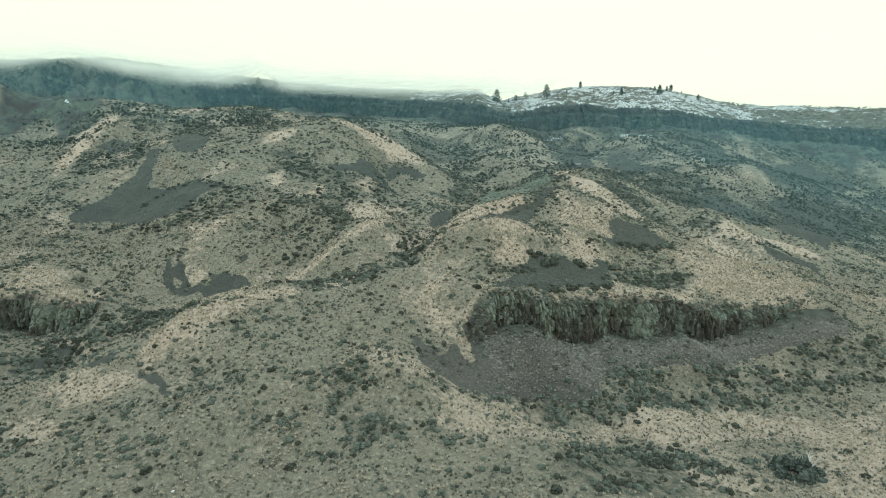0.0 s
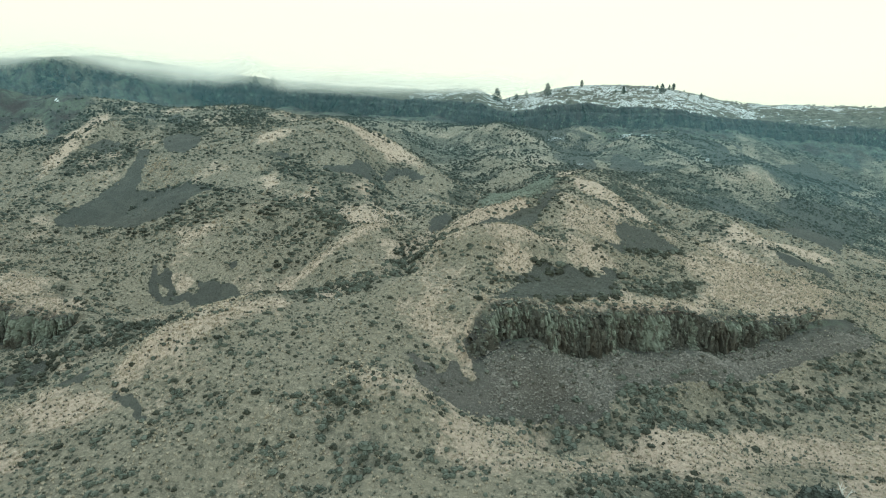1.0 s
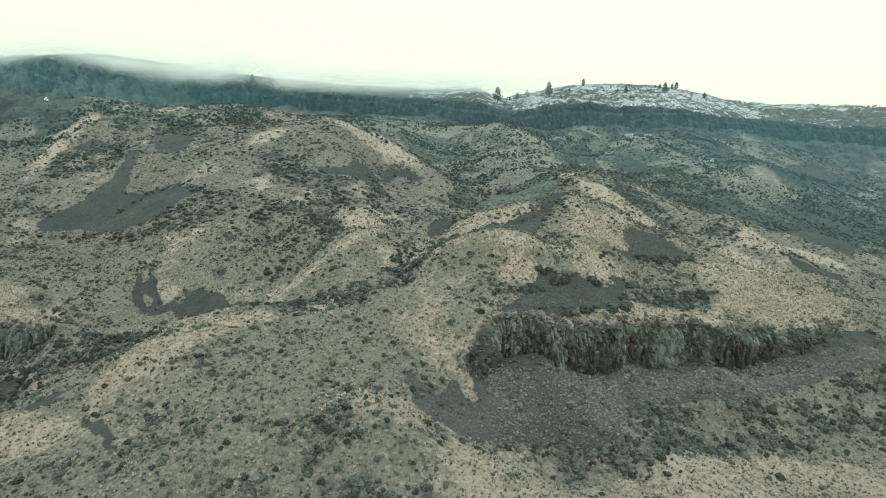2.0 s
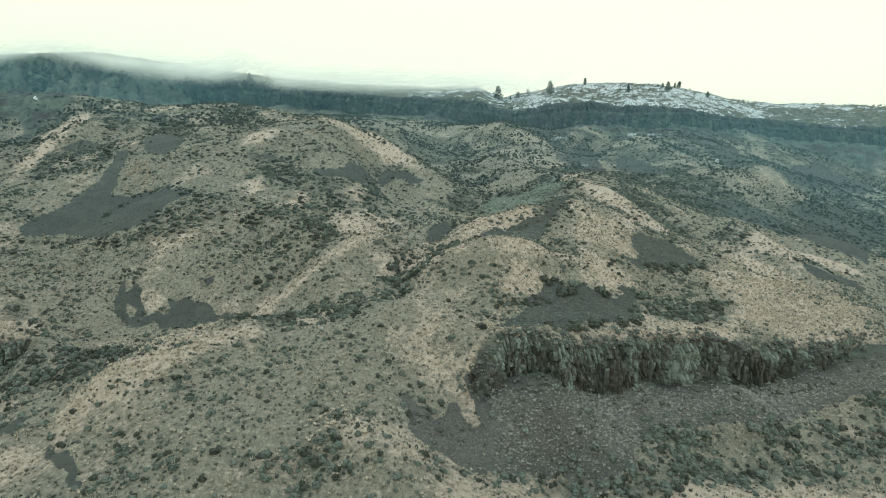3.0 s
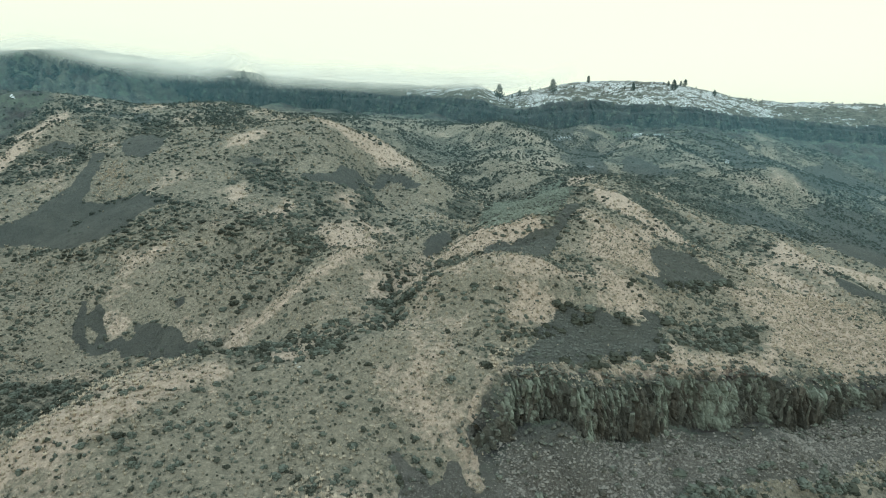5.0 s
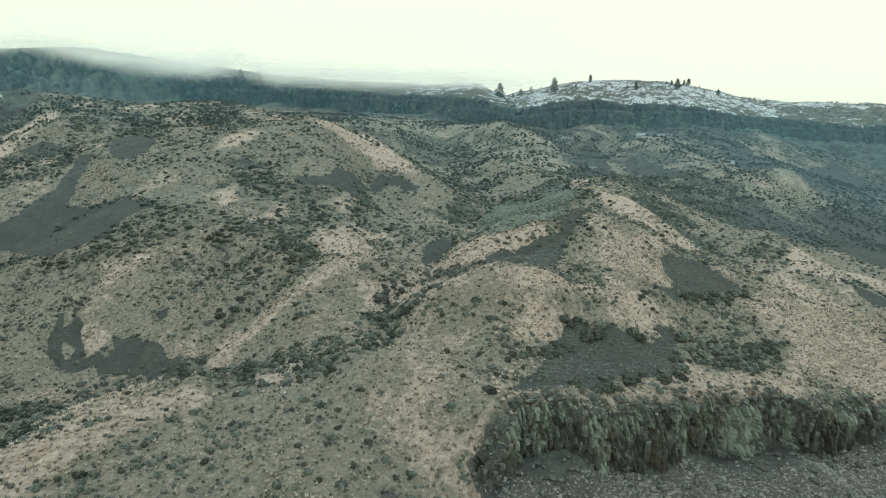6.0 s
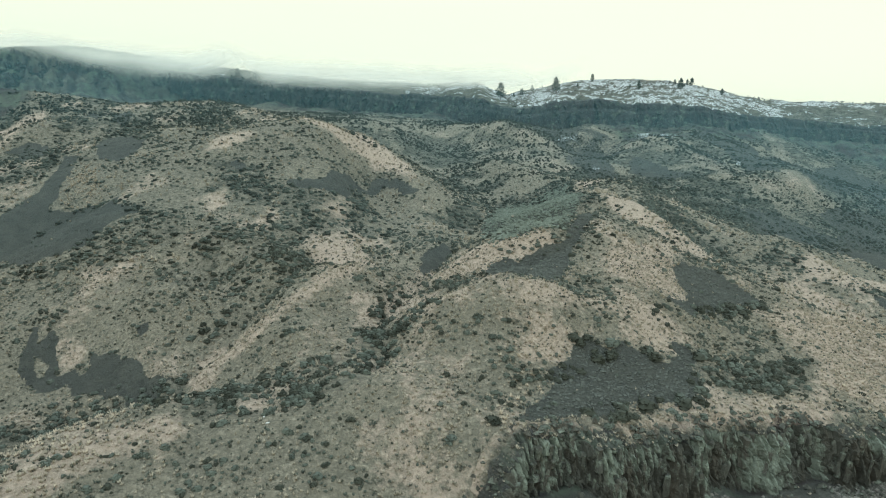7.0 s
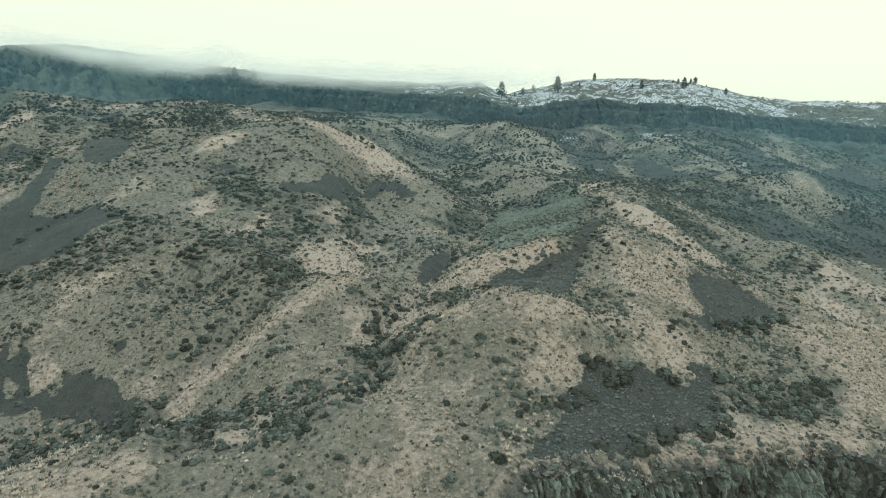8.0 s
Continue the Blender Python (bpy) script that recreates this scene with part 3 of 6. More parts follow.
SCREE_FIVE = {
    'scree above the outcrop': [(8, 99), (8.5, 99.5), (9.5, 101.5), (11, 104.5), (13, 107), (14.5, 110), (16, 112), (17.5, 114), (18.5, 116), (21, 117), (23, 116.5), (25.5, 117.5), (27.5, 116.5), (29.5, 116.5), (32, 117.5), (33.5, 120), (33.5, 122), (35, 123), (36.5, 122.5), (36.5, 120), (35, 117), (35, 114.5), (33, 111.5), (31.5, 109.5), (27.5, 108.5), (23.5, 107.5), (19.5, 104.5), (16, 102), (13, 101), (11, 100), (9, 99.5)],
}
SCREE_SIX = {
    'scree at the head of the gully': [(-54.5, 126), (-54, 125.5), (-53.5, 127.5), (-55, 130.5), (-54.5, 131), (-52.5, 129.5), (-50, 128.5), (-48.5, 128), (-47.5, 128), (-45.5, 127), (-44.5, 125.5), (-43, 124), (-40.5, 122.5), (-38, 120.5), (-39.5, 120.5), (-33.5, 103), (-45.5, 122), (-48.5, 122), (-52.5, 122.5), (-56, 123.5), (-58.5, 123), (-60.5, 124.5), (-62.5, 125.5), (-63.5, 126.5), (-65, 127.5), (-66, 129), (-66, 130.5), (-66.5, 132.5), (-68.5, 136), (-67, 135), (-65.5, 133), (-64.5, 132.5), (-64.5, 134), (-65, 135.5), (-63.5, 134.5), (-62.5, 133.5), (-61.5, 131.5), (-60, 129), (-59.5, 127), (-57.5, 127), (-56.5, 128)],
    'brown patch over the gully': [(-49.5, 133.5), (-47.5, 133.5), (-46.5, 132), (-48, 131.5)],
}
SCREE_SEVEN = {
    'talus below the outcrop': [(-6, 87.5), (-4.5, 86), (-3.5, 82), (-1.5, 80), (0.5, 80), (2.5, 79.5), (5.5, 81), (10.5, 83), (14, 84.5), (18.5, 84.5), (24, 86.5), (26, 87.5), (28.5, 91.5), (30.5, 94), (35, 95), (40, 95), (44.5, 96), (49, 96.5), (56.5, 100.5), (62, 103.5), (68.5, 105), (75.5, 106), (83.5, 109.5), (86.5, 115), (76, 110.5), (70.5, 109), (67.5, 107.5), (63, 108), (59, 110.5), (55, 110), (53.5, 111.5), (45, 100.5), (42, 100.5), (36, 102), (29.5, 102), (23, 100.5), (16.5, 93), (11, 91.5), (9, 93), (7.5, 96.5), (6, 96.5), (5, 95), (3.5, 93.5), (4, 92.5), (4.5, 91), (5, 88.5), (3.5, 88), (2.5, 90), (1.5, 89.5), (1, 87), (-1, 86), (-2, 88), (-3.5, 88.5), (-5, 89)],
}
SCREE_EIGHT = {
    'gully floor': [(-75.5, 90.5), (-73, 93.5), (-69.5, 97), (-67.5, 98), (-67, 96.5), (-70, 93.5), (-74, 90.5)],
    'bare bank in the gully': [(-55.5, 82.5), (-54, 86), (-51.5, 85.5), (-51, 82.5), (-53, 81)],
    'bank on the right': [(94.5, 163), (96.5, 162.5), (100, 162), (110, 167.5), (115, 166.5), (110, 160), (108, 162.5), (96.5, 155), (94, 158)],
    'far scree fan': [(134.5, 287), (144, 286.5), (151, 285), (156.5, 280.5), (168, 281), (180.5, 293.5), (179, 301.5), (178, 310.5), (192, 321.5), (212, 328), (217.5, 324.5), (215, 310), (219, 300.5), (129, 185.5), (128, 192.5), (122, 197), (120, 204.5), (138.5, 246), (97, 190.5), (91.5, 194)],
}
SCREE_NINE = {
    'far chute': [(157, 419.5), (159, 400.5), (163.5, 381), (159.5, 354), (161, 339.5), (171.5, 333), (182, 358.5), (199, 409), (193.5, 418), (186, 428.5), (173.5, 426.5)],
    'far slope in the east': [(186, 340), (240, 406.5), (266.5, 430), (272, 419), (283, 411), (299, 411.5), (286.5, 391), (251.5, 366.5), (217, 341.5), (200, 335.5), (189, 333)],
    'scree under the dark rim': [(59.5, 440.5), (70.5, 445.5), (83.5, 448.5), (81, 405.5), (74, 396), (64, 393), (54.5, 389.5)],
    'far hollow': [(105, 360.5), (114, 347.5), (119, 334.5), (126, 329.5), (115.5, 325.5), (105, 329), (96.5, 336.5)],
}
SCREE = {**SCREE_ONE, **SCREE_TWO, **SCREE_THREE, **SCREE_FOUR, **SCREE_FIVE, **SCREE_SIX, **SCREE_SEVEN, **SCREE_EIGHT, **SCREE_NINE}
GAP_ONE = {
    'grass window': [(-64, 130), (-63, 129.5), (-61.5, 129), (-60.5, 126.5), (-61.5, 126.5), (-63, 128)],
    'grass finger': [(-55, 126), (-56, 128.5), (-55, 129), (-54, 126.5)],
}
GAP = {**GAP_ONE}
SNOW_ONE = {
    'drift under the rim': [(67.5, 387.5), (75.5, 404), (87.5, 414.5), (87.5, 411.5), (77, 400.5)],
    'frozen chute': [(80, 447.5), (85, 450.5), (91, 455), (89.5, 452), (84, 448.5)],
    'drift on the rubble': [(126, 424.5), (136.5, 428.5), (146.5, 408), (141.5, 395), (122, 382.5)],
    'drift by the far ridge': [(158.5, 354), (163.5, 357.5), (163, 353), (158, 350)],
    'drift in the far gully': [(78.5, 344.5), (81.5, 341.5), (82, 336.5), (78, 337.5)],
    'drift under the east rim': [(322.5, 473.5), (332, 475.5), (333.5, 475.5), (324.5, 473)],
}
SNOW = {**SNOW_ONE}
CRAG_ONE = {
    'dark slope of the side canyon': [(-206, 273), (-286.5, 441), (-157.5, 272), (-161.5, 262.5), (-164.5, 253.5), (-168, 251.5), (-181.5, 263.5), (-188.5, 252.5), (-187.5, 244)],
    'canyon chute': [(-172, 258.5), (-163.5, 258.5), (-158.5, 242), (-160.5, 236)],
}
CRAG = {**CRAG_ONE}
DARK_ONE = {
    'brush in the east valley': [(62, 230), (111, 307), (126, 288), (138.5, 270), (119.5, 255.5), (84, 230.5), (66, 224.5)],
    'brush under the far ridge': [(122.5, 329), (140, 317.5), (135.5, 302), (118, 304)],
    'brush behind the round hill': [(65, 226.5), (73.5, 215), (74.5, 184.5), (57, 152.5), (47.5, 158.5), (42, 164)],
    'brush along the east bank': [(81.5, 186), (90, 174.5), (104, 169), (97, 159.5), (84.5, 169.5), (78, 177)],
    'brush under the west crown': [(-144.5, 258.5), (-118, 247), (-103.5, 254), (-86, 221), (-89.5, 212.5), (-97, 208.5), (-112.5, 238), (-124, 234.5)],
    'brush on the lower spur': [(-54, 146), (-52.5, 160.5), (-50.5, 167.5), (-47.5, 166), (-39, 160.5), (-37.5, 155.5), (-48.5, 155.5), (-50.5, 146.5)],
    'brush on the back of the spur': [(-153, 271), (-130, 277.5), (-118, 257), (-140, 260)],
}
DARK_TWO = {
    'band on the lower spur': [(-50, 152.5), (-45.5, 156.5), (-38, 159.5), (-32, 166.5), (-26, 171), (-22, 175.5), (-25, 165.5), (-29.5, 156.5), (-30, 151), (-39, 153), (-46, 152.5)],
    'sage belt across the front': [(-46.5, 120), (-40, 121), (-35.5, 121.5), (-31.5, 118), (-20.5, 109.5), (-16, 111), (-8, 110.5), (-6.5, 119.5), (-4.5, 131), (-1, 139), (2.5, 143.5), (2.5, 129), (-2.5, 122), (-6, 119), (-7.5, 106), (-12, 104.5), (-19, 103), (-22, 102), (-31.5, 102)],
    'thicket under the round hill': [(24, 141.5), (26.5, 134.5), (27, 128), (33, 126.5), (29, 122.5), (22.5, 121.5), (16.5, 122), (14, 123)],
    'flat behind the saddle': [(10, 238), (27.5, 276.5), (43, 237), (40, 183), (34, 185), (25.5, 218), (11.5, 207.5), (3.5, 185.5), (0.5, 203)],
}
DARK_THREE = {
    'gully': [(-71, 108), (-58.5, 115.5), (-51.5, 119.5), (-32.5, 100), (-30.5, 122), (-28.5, 98), (-34, 92.5), (-41.5, 87), (-59, 99.5), (-69, 81.5), (-75.5, 90.5)],
    'runnel on the west flat': [(-85.5, 128), (-82.5, 126), (-78, 121.5), (-73, 117), (-70.5, 112), (-79, 121), (-82, 123.5)],
    'thicket in the spur bowl': [(-48, 157.5), (-44.5, 160.5), (-40.5, 165), (-35, 164.5), (-31.5, 165), (-31, 158.5), (-36, 154), (-43.5, 154.5)],
    'thicket on the spur ledge': [(-49.5, 183.5), (-44.5, 185), (-37.5, 182.5), (-35.5, 180.5), (-41.5, 179.5), (-47, 180)],
    'thicket behind the ridge': [(-34.5, 174.5), (-30.5, 174.5), (-27, 172), (-23.5, 168.5), (-26.5, 166), (-31.5, 168.5)],
    'thicket at the ridge head': [(-24, 187), (-21.5, 207), (-18.5, 188.5), (-21, 177.5), (-23.5, 176)],
    'brush under the pink shelf': [(-62.5, 194), (-52, 192.5), (-45, 191), (-46, 185.5), (-56.5, 188.5)],
}
DARK_FOUR = {
    'thicket on the shelf': [(36, 119), (39.5, 119.5), (46, 123), (53, 125), (59.5, 129.5), (60.5, 126.5), (50.5, 118), (45.5, 115.5), (41.5, 114.5), (38, 115.5), (35.5, 115.5)],
    'brush along the foot of the apron': [(-109, 164), (-102, 165.5), (-90, 160), (-77.5, 157.5), (-70.5, 160), (-67, 165.5), (-63, 169.5), (-56.5, 171.5), (-52.5, 173), (-52, 162), (-52.5, 156), (-58, 153.5), (-62.5, 151), (-68, 152), (-83, 155.5), (-107.5, 162)],
    'draw between the ridges': [(-10, 137.5), (-8, 142.5), (-8, 131), (-8, 117.5), (-11, 107), (-16, 112), (-20.5, 117), (-17, 117.5), (-12.5, 120), (-10.5, 129)],
    'tuft at the small scree': [(19, 116.5), (21, 118), (24, 118), (23, 116), (21, 116.5)],
}
DARK_FIVE = {
    'flat below the talus': [(28.5, 89.5), (31.5, 94), (40, 95), (49, 96.5), (55, 98), (64.5, 101.5), (71.5, 105), (92, 111.5), (79.5, 94.5), (71, 95), (64, 93.5), (54.5, 93), (52.5, 94.5), (45.5, 92.5), (41.5, 93), (35.5, 90.5)],
    'sage under the talus': [(8.5, 82), (16.5, 85.5), (25.5, 86), (29.5, 87), (35.5, 90.5), (51.5, 93), (55.5, 90.5), (42, 85), (32, 80.5), (26.5, 82), (19.5, 79.5), (15, 83.5), (11, 81.5)],
    'upper band on the west spur': [(-55, 184.5), (-48, 188), (-37, 180), (-34.5, 183.5), (-28, 183.5), (-22.5, 186), (-26, 170.5), (-32, 170.5), (-37, 174.5), (-44, 172.5), (-50.5, 175)],
    'belt above the cliff': [(12, 100.5), (14.5, 101.5), (18.5, 104), (24.5, 108), (28, 108.5), (24, 105.5), (18, 102.5), (14.5, 101.5)],
}
DARK_SIX = {
    'brush on the west rib': [(-138, 220.5), (-130, 223.5), (-122, 223), (-108.5, 211), (-105.5, 198), (-108.5, 188.5), (-116.5, 196.5), (-121, 193), (-124, 190), (-132, 206)],
    'slope under the west crown': [(-109, 234.5), (-97, 229), (-90, 222), (-89.5, 212.5), (-95, 210.5), (-100.5, 216)],
    'brush under the scree crest': [(-29.5, 181), (-22.5, 187.5), (-22.5, 212.5), (-21.5, 180.5), (-26, 169), (-31, 173.5)],
    'weeds on the spur foot': [(-13, 68), (-8, 69.5), (-6, 65.5), (-10, 61.5)],
    'sage on the valley floor': [(13.5, 61.5), (21, 68.5), (29, 72), (37, 72), (44.5, 71), (34, 59), (19.5, 55.5), (11, 55)],
}
DARK = {**DARK_ONE, **DARK_TWO, **DARK_THREE, **DARK_FOUR, **DARK_FIVE, **DARK_SIX}
WARM_ONE = {
    'foot of the spur': [(0, 74.5), (5.5, 79.5), (14, 83.5), (13.5, 69), (8, 63), (1, 66.5)],
    'cream slope in the east': [(56.5, 144.5), (70, 149), (86.5, 156), (91.5, 147.5), (99, 145.5), (77.5, 118), (66.5, 115), (60.5, 114), (60.5, 119.5), (53, 117), (60.5, 126.5), (56, 133.5)],
    'rubble under the rim': [(80, 398.5), (87, 415), (99, 452), (105.5, 455), (102, 423.5), (97, 409.5), (85, 396.5)],
    'far knoll': [(98, 406), (113, 412), (117, 368.5), (129, 355), (140, 350), (149.5, 342.5), (159.5, 342.5), (142.5, 333), (129, 338), (123.5, 335), (122, 343.5), (129.5, 347.5), (118, 360.5), (106.5, 378)],
    'tan chute under the rim': [(230, 464), (238, 467), (229, 437.5), (224.5, 417), (219, 402.5), (213.5, 403), (218.5, 421), (220, 436)],
}
WARM_TWO = {
    'shoulder of the west crown': [(-35.5, 228.5), (-45.5, 357), (-21.5, 245.5), (-12.5, 235.5), (-6.5, 223.5), (-8.5, 219.5), (-16, 226.5), (-24.5, 232.5), (-31.5, 228)],
    'crest behind the saddle': [(-15.5, 410.5), (7, 409.5), (24, 385.5), (40, 368), (53, 355), (64.5, 340), (55.5, 250), (45, 189), (43, 192.5), (63.5, 318), (52.5, 341), (35.5, 360), (20.5, 379.5), (3, 401)],
    'crest under the rim': [(26, 450), (41.5, 385), (54.5, 377.5), (72, 386), (75.5, 361), (67, 359.5), (55, 370.5), (41, 378.5), (28, 392)],
    'round hill crest': [(42.5, 182.5), (45.5, 180), (49, 178.5), (52.5, 175), (58, 176.5), (58.5, 165), (63, 166), (58.5, 159), (54.5, 163.5), (51, 166.5), (47, 167), (44, 172.5), (42, 178.5)],
}
WARM_THREE = {
    'round hill face': [(29.5, 147.5), (33.5, 149), (39, 151), (49, 165), (52.5, 166), (48, 156), (42.5, 147.5), (41.5, 140.5), (41, 134.5), (37, 134.5), (35, 135.5), (31, 135.5), (28, 138.5)],
    'foot of the round hill': [(29, 132.5), (32.5, 131.5), (34, 129), (35.5, 126.5), (37, 124.5), (34, 123), (32, 118.5), (29, 117.5), (27, 118), (26, 118.5), (26.5, 121), (29, 122.5), (27.5, 125)],
    'top of the knob': [(5, 121), (8, 121), (12, 121.5), (16, 122.5), (20, 126), (24.5, 129), (27, 127), (26.5, 123), (23, 123), (18, 122), (14.5, 119.5), (11.5, 119), (8, 119)],
}
WARM_FOUR = {
    'face of the knob': [(11.5, 118), (14.5, 118.5), (16, 117.5), (19, 118.5), (19.5, 117.5), (17.5, 113.5), (15.5, 112), (12.5, 111), (10.5, 111.5), (9.5, 113), (12.5, 115), (11.5, 116.5)],
    'saddle strip': [(-1, 144), (2.5, 149.5), (5, 151), (9, 149.5), (12.5, 149), (15.5, 149.5), (18, 150.5), (20.5, 149.5), (20.5, 148), (17, 146.5), (14, 146), (11, 146.5), (8, 146), (5.5, 143.5), (2.5, 144.5)],
    'crest of the middle ridge': [(-30.5, 106), (-33, 119.5), (-31.5, 121.5), (-29, 122.5), (-26, 124.5), (-23, 128), (-19.5, 133), (-16, 139), (-17, 155.5), (-19.5, 139.5), (-23, 132.5), (-26.5, 130), (-30, 129.5), (-33, 128.5), (-35.5, 125.5)],
    'face of the middle ridge': [(-14, 131.5), (-12.5, 135.5), (-10, 135.5), (-9.5, 131.5), (-10.5, 127), (-12.5, 129)],
}
WARM_FIVE = {
    'shelf before the saddle': [(-9, 135), (-4.5, 143.5), (1, 134.5), (5, 120.5), (2, 119.5), (-2, 124), (-6.5, 133)],
    'strip on the middle ridge': [(-24.5, 161.5), (-20, 168.5), (-13.5, 176.5), (-17, 166), (-16, 139.5), (-19, 136.5), (-23.5, 154.5)],
    'knoll edge': [(-46, 80.5), (-47, 83.5), (-47, 85), (-45, 86.5), (-44, 87), (-42, 87), (-40.5, 88), (-39, 89), (-37, 91), (-36, 94), (-34, 96.5), (-32, 99), (-29.5, 100.5), (-28, 99), (-30.5, 98), (-32.5, 95), (-34, 92.5), (-35.5, 90.5), (-36.5, 88.5), (-37.5, 86.5), (-39, 85.5), (-40, 84), (-43, 84), (-43.5, 82), (-43.5, 79.5), (-44, 78.5)],
    'knoll in the front': [(-23, 103.5), (-22, 107.5), (-18, 107), (-16, 103.5), (-18.5, 103.5), (-21, 103.5)],
}
WARM_SIX = {
    'shelf on the cliff': [(28.5, 106.5), (32, 110), (36.5, 113), (38, 111.5), (43, 112.5), (49.5, 116), (51, 115), (53.5, 115), (53, 114), (46.5, 111.5), (41, 109), (37, 108), (32, 107)],
    'east slope': [(72, 148.5), (85.5, 159), (88.5, 152.5), (94, 151), (98.5, 145.5), (79.5, 121), (75.5, 122.5), (67, 115), (61.5, 114), (60.5, 117.5), (70.5, 130), (69, 134), (68.5, 139)],
    'east slope by the round hill': [(72.5, 165), (79.5, 167), (85.5, 164.5), (86.5, 160.5), (76.5, 155.5), (68, 150)],
    'far bank': [(84.5, 177), (98.5, 181.5), (106.5, 181), (113, 178.5), (120.5, 174.5), (113.5, 170.5), (105.5, 172.5), (92.5, 166.5), (85.5, 172.5)],
    'west spur crown': [(-61, 199), (-61, 204.5), (-57, 208.5), (-52, 207), (-53, 201.5), (-55.5, 198)],
}
WARM_SEVEN = {
    'apron foot': [(-69, 151.5), (-64, 152.5), (-59.5, 154), (-53.5, 153.5), (-54, 150), (-58.5, 148), (-63, 147), (-64, 144)],
    'bare shelf on the spur': [(-52.5, 174.5), (-50, 178.5), (-48, 171.5), (-50, 169.5)],
    'lower shelf on the spur': [(-42.5, 163), (-38, 167.5), (-37.5, 172.5), (-36, 163.5), (-39.5, 161)],
    'shelf under the crest scree': [(-28.5, 175.5), (-22.5, 187), (-20.5, 185.5), (-24, 177)],
    'canyon rib': [(-149, 220), (-145.5, 223.5), (-151.5, 241), (-155.5, 257.5), (-153.5, 264), (-148.5, 266), (-142.5, 254.5), (-134, 231), (-137, 225.5), (-139, 216.5), (-132.5, 197)],
    'small canyon rib': [(-178, 261), (-171, 261), (-163.5, 252.5), (-166, 246.5), (-167, 244.5)],
    'spur end': [(-11, 79), (-7.5, 81.5), (-4.5, 82), (-3.5, 80), (-1, 80), (1, 79.5), (-4, 74.5), (-7.5, 75.5), (-10, 76.5)],
}
WARM_EIGHT = {
    'finger beside the talus': [(-1.5, 93.5), (2.5, 94.5), (3, 93), (4, 92.5), (5, 89), (4, 88.5), (3, 89.5), (2, 89.5), (1.5, 88.5), (0.5, 89), (0, 90.5), (-1, 92)],
    'edge of the gully scree': [(-61, 131.5), (-59, 133), (-57.5, 129.5), (-58, 127.5), (-59.5, 129)],
    'bank of the gully scree': [(-44.5, 126.5), (-40, 126.5), (-39, 123.5), (-40.5, 123), (-43, 124.5)],
    'valley floor': [(0.5, 75.5), (5, 79), (9, 80.5), (14, 83.5), (15, 82.5), (8.5, 67.5), (13.5, 69), (23.5, 78), (28.5, 82.5), (36, 86), (40.5, 83.5), (48.5, 86.5), (59.5, 88.5), (64, 87), (76.5, 90), (63.5, 73.5), (59, 77), (54.5, 80.5), (45, 79.5), (34.5, 76), (26, 76), (15.5, 65.5), (8, 64), (2.5, 67.5), (-0.5, 70)],
}
WARM_NINE = {
    'valley floor in the east': [(54, 73), (60, 76), (63.5, 73.5), (54.5, 62), (48, 61.5), (50.5, 67)],
    'near slope in the west': [(-62, 79.5), (-54, 81), (-42.5, 75.5), (-46, 73.5), (-53, 74), (-59, 76.5)],
    'bare ground on the near slope': [(-60, 70.5), (-56, 71), (-49.5, 67), (-51, 66), (-56.5, 67.5)],
    'west flat': [(-99.5, 123), (-97, 131), (-82.5, 120), (-76, 119), (-72.5, 111.5), (-79.5, 112), (-85.5, 114), (-93, 114.5)],
}
WARM = {**WARM_ONE, **WARM_TWO, **WARM_THREE, **WARM_FOUR, **WARM_FIVE, **WARM_SIX, **WARM_SEVEN, **WARM_EIGHT, **WARM_NINE}
# ---- the ground: one sheet from under the camera to the horizon ----
def inside(px, py, poly, soft):
    """1 inside an outline on the plan, 0 outside, with a ragged edge."""
    crossing = np.zeros(px.shape, int)
    gap = np.full(px.shape, 1e9)
    for k in range(len(poly)):
        (ax, ay), (bx, by) = poly[k], poly[(k + 1) % len(poly)]
        lx, ly = bx - ax, by - ay
        u = np.clip(((px - ax) * lx + (py - ay) * ly) / (lx * lx + ly * ly + 1e-9), 0, 1)
        gap = np.minimum(gap, np.hypot(px - ax - u * lx, py - ay - u * ly))
        between = (ay > py) != (by > py)
        xc = ax + (py - ay) * lx / (ly if abs(ly) > 1e-9 else 1e-9)
        crossing += between & (px < xc)
    d = np.where(crossing % 2 == 1, gap, -gap)
    return np.clip(d / soft + 0.5, 0, 1)


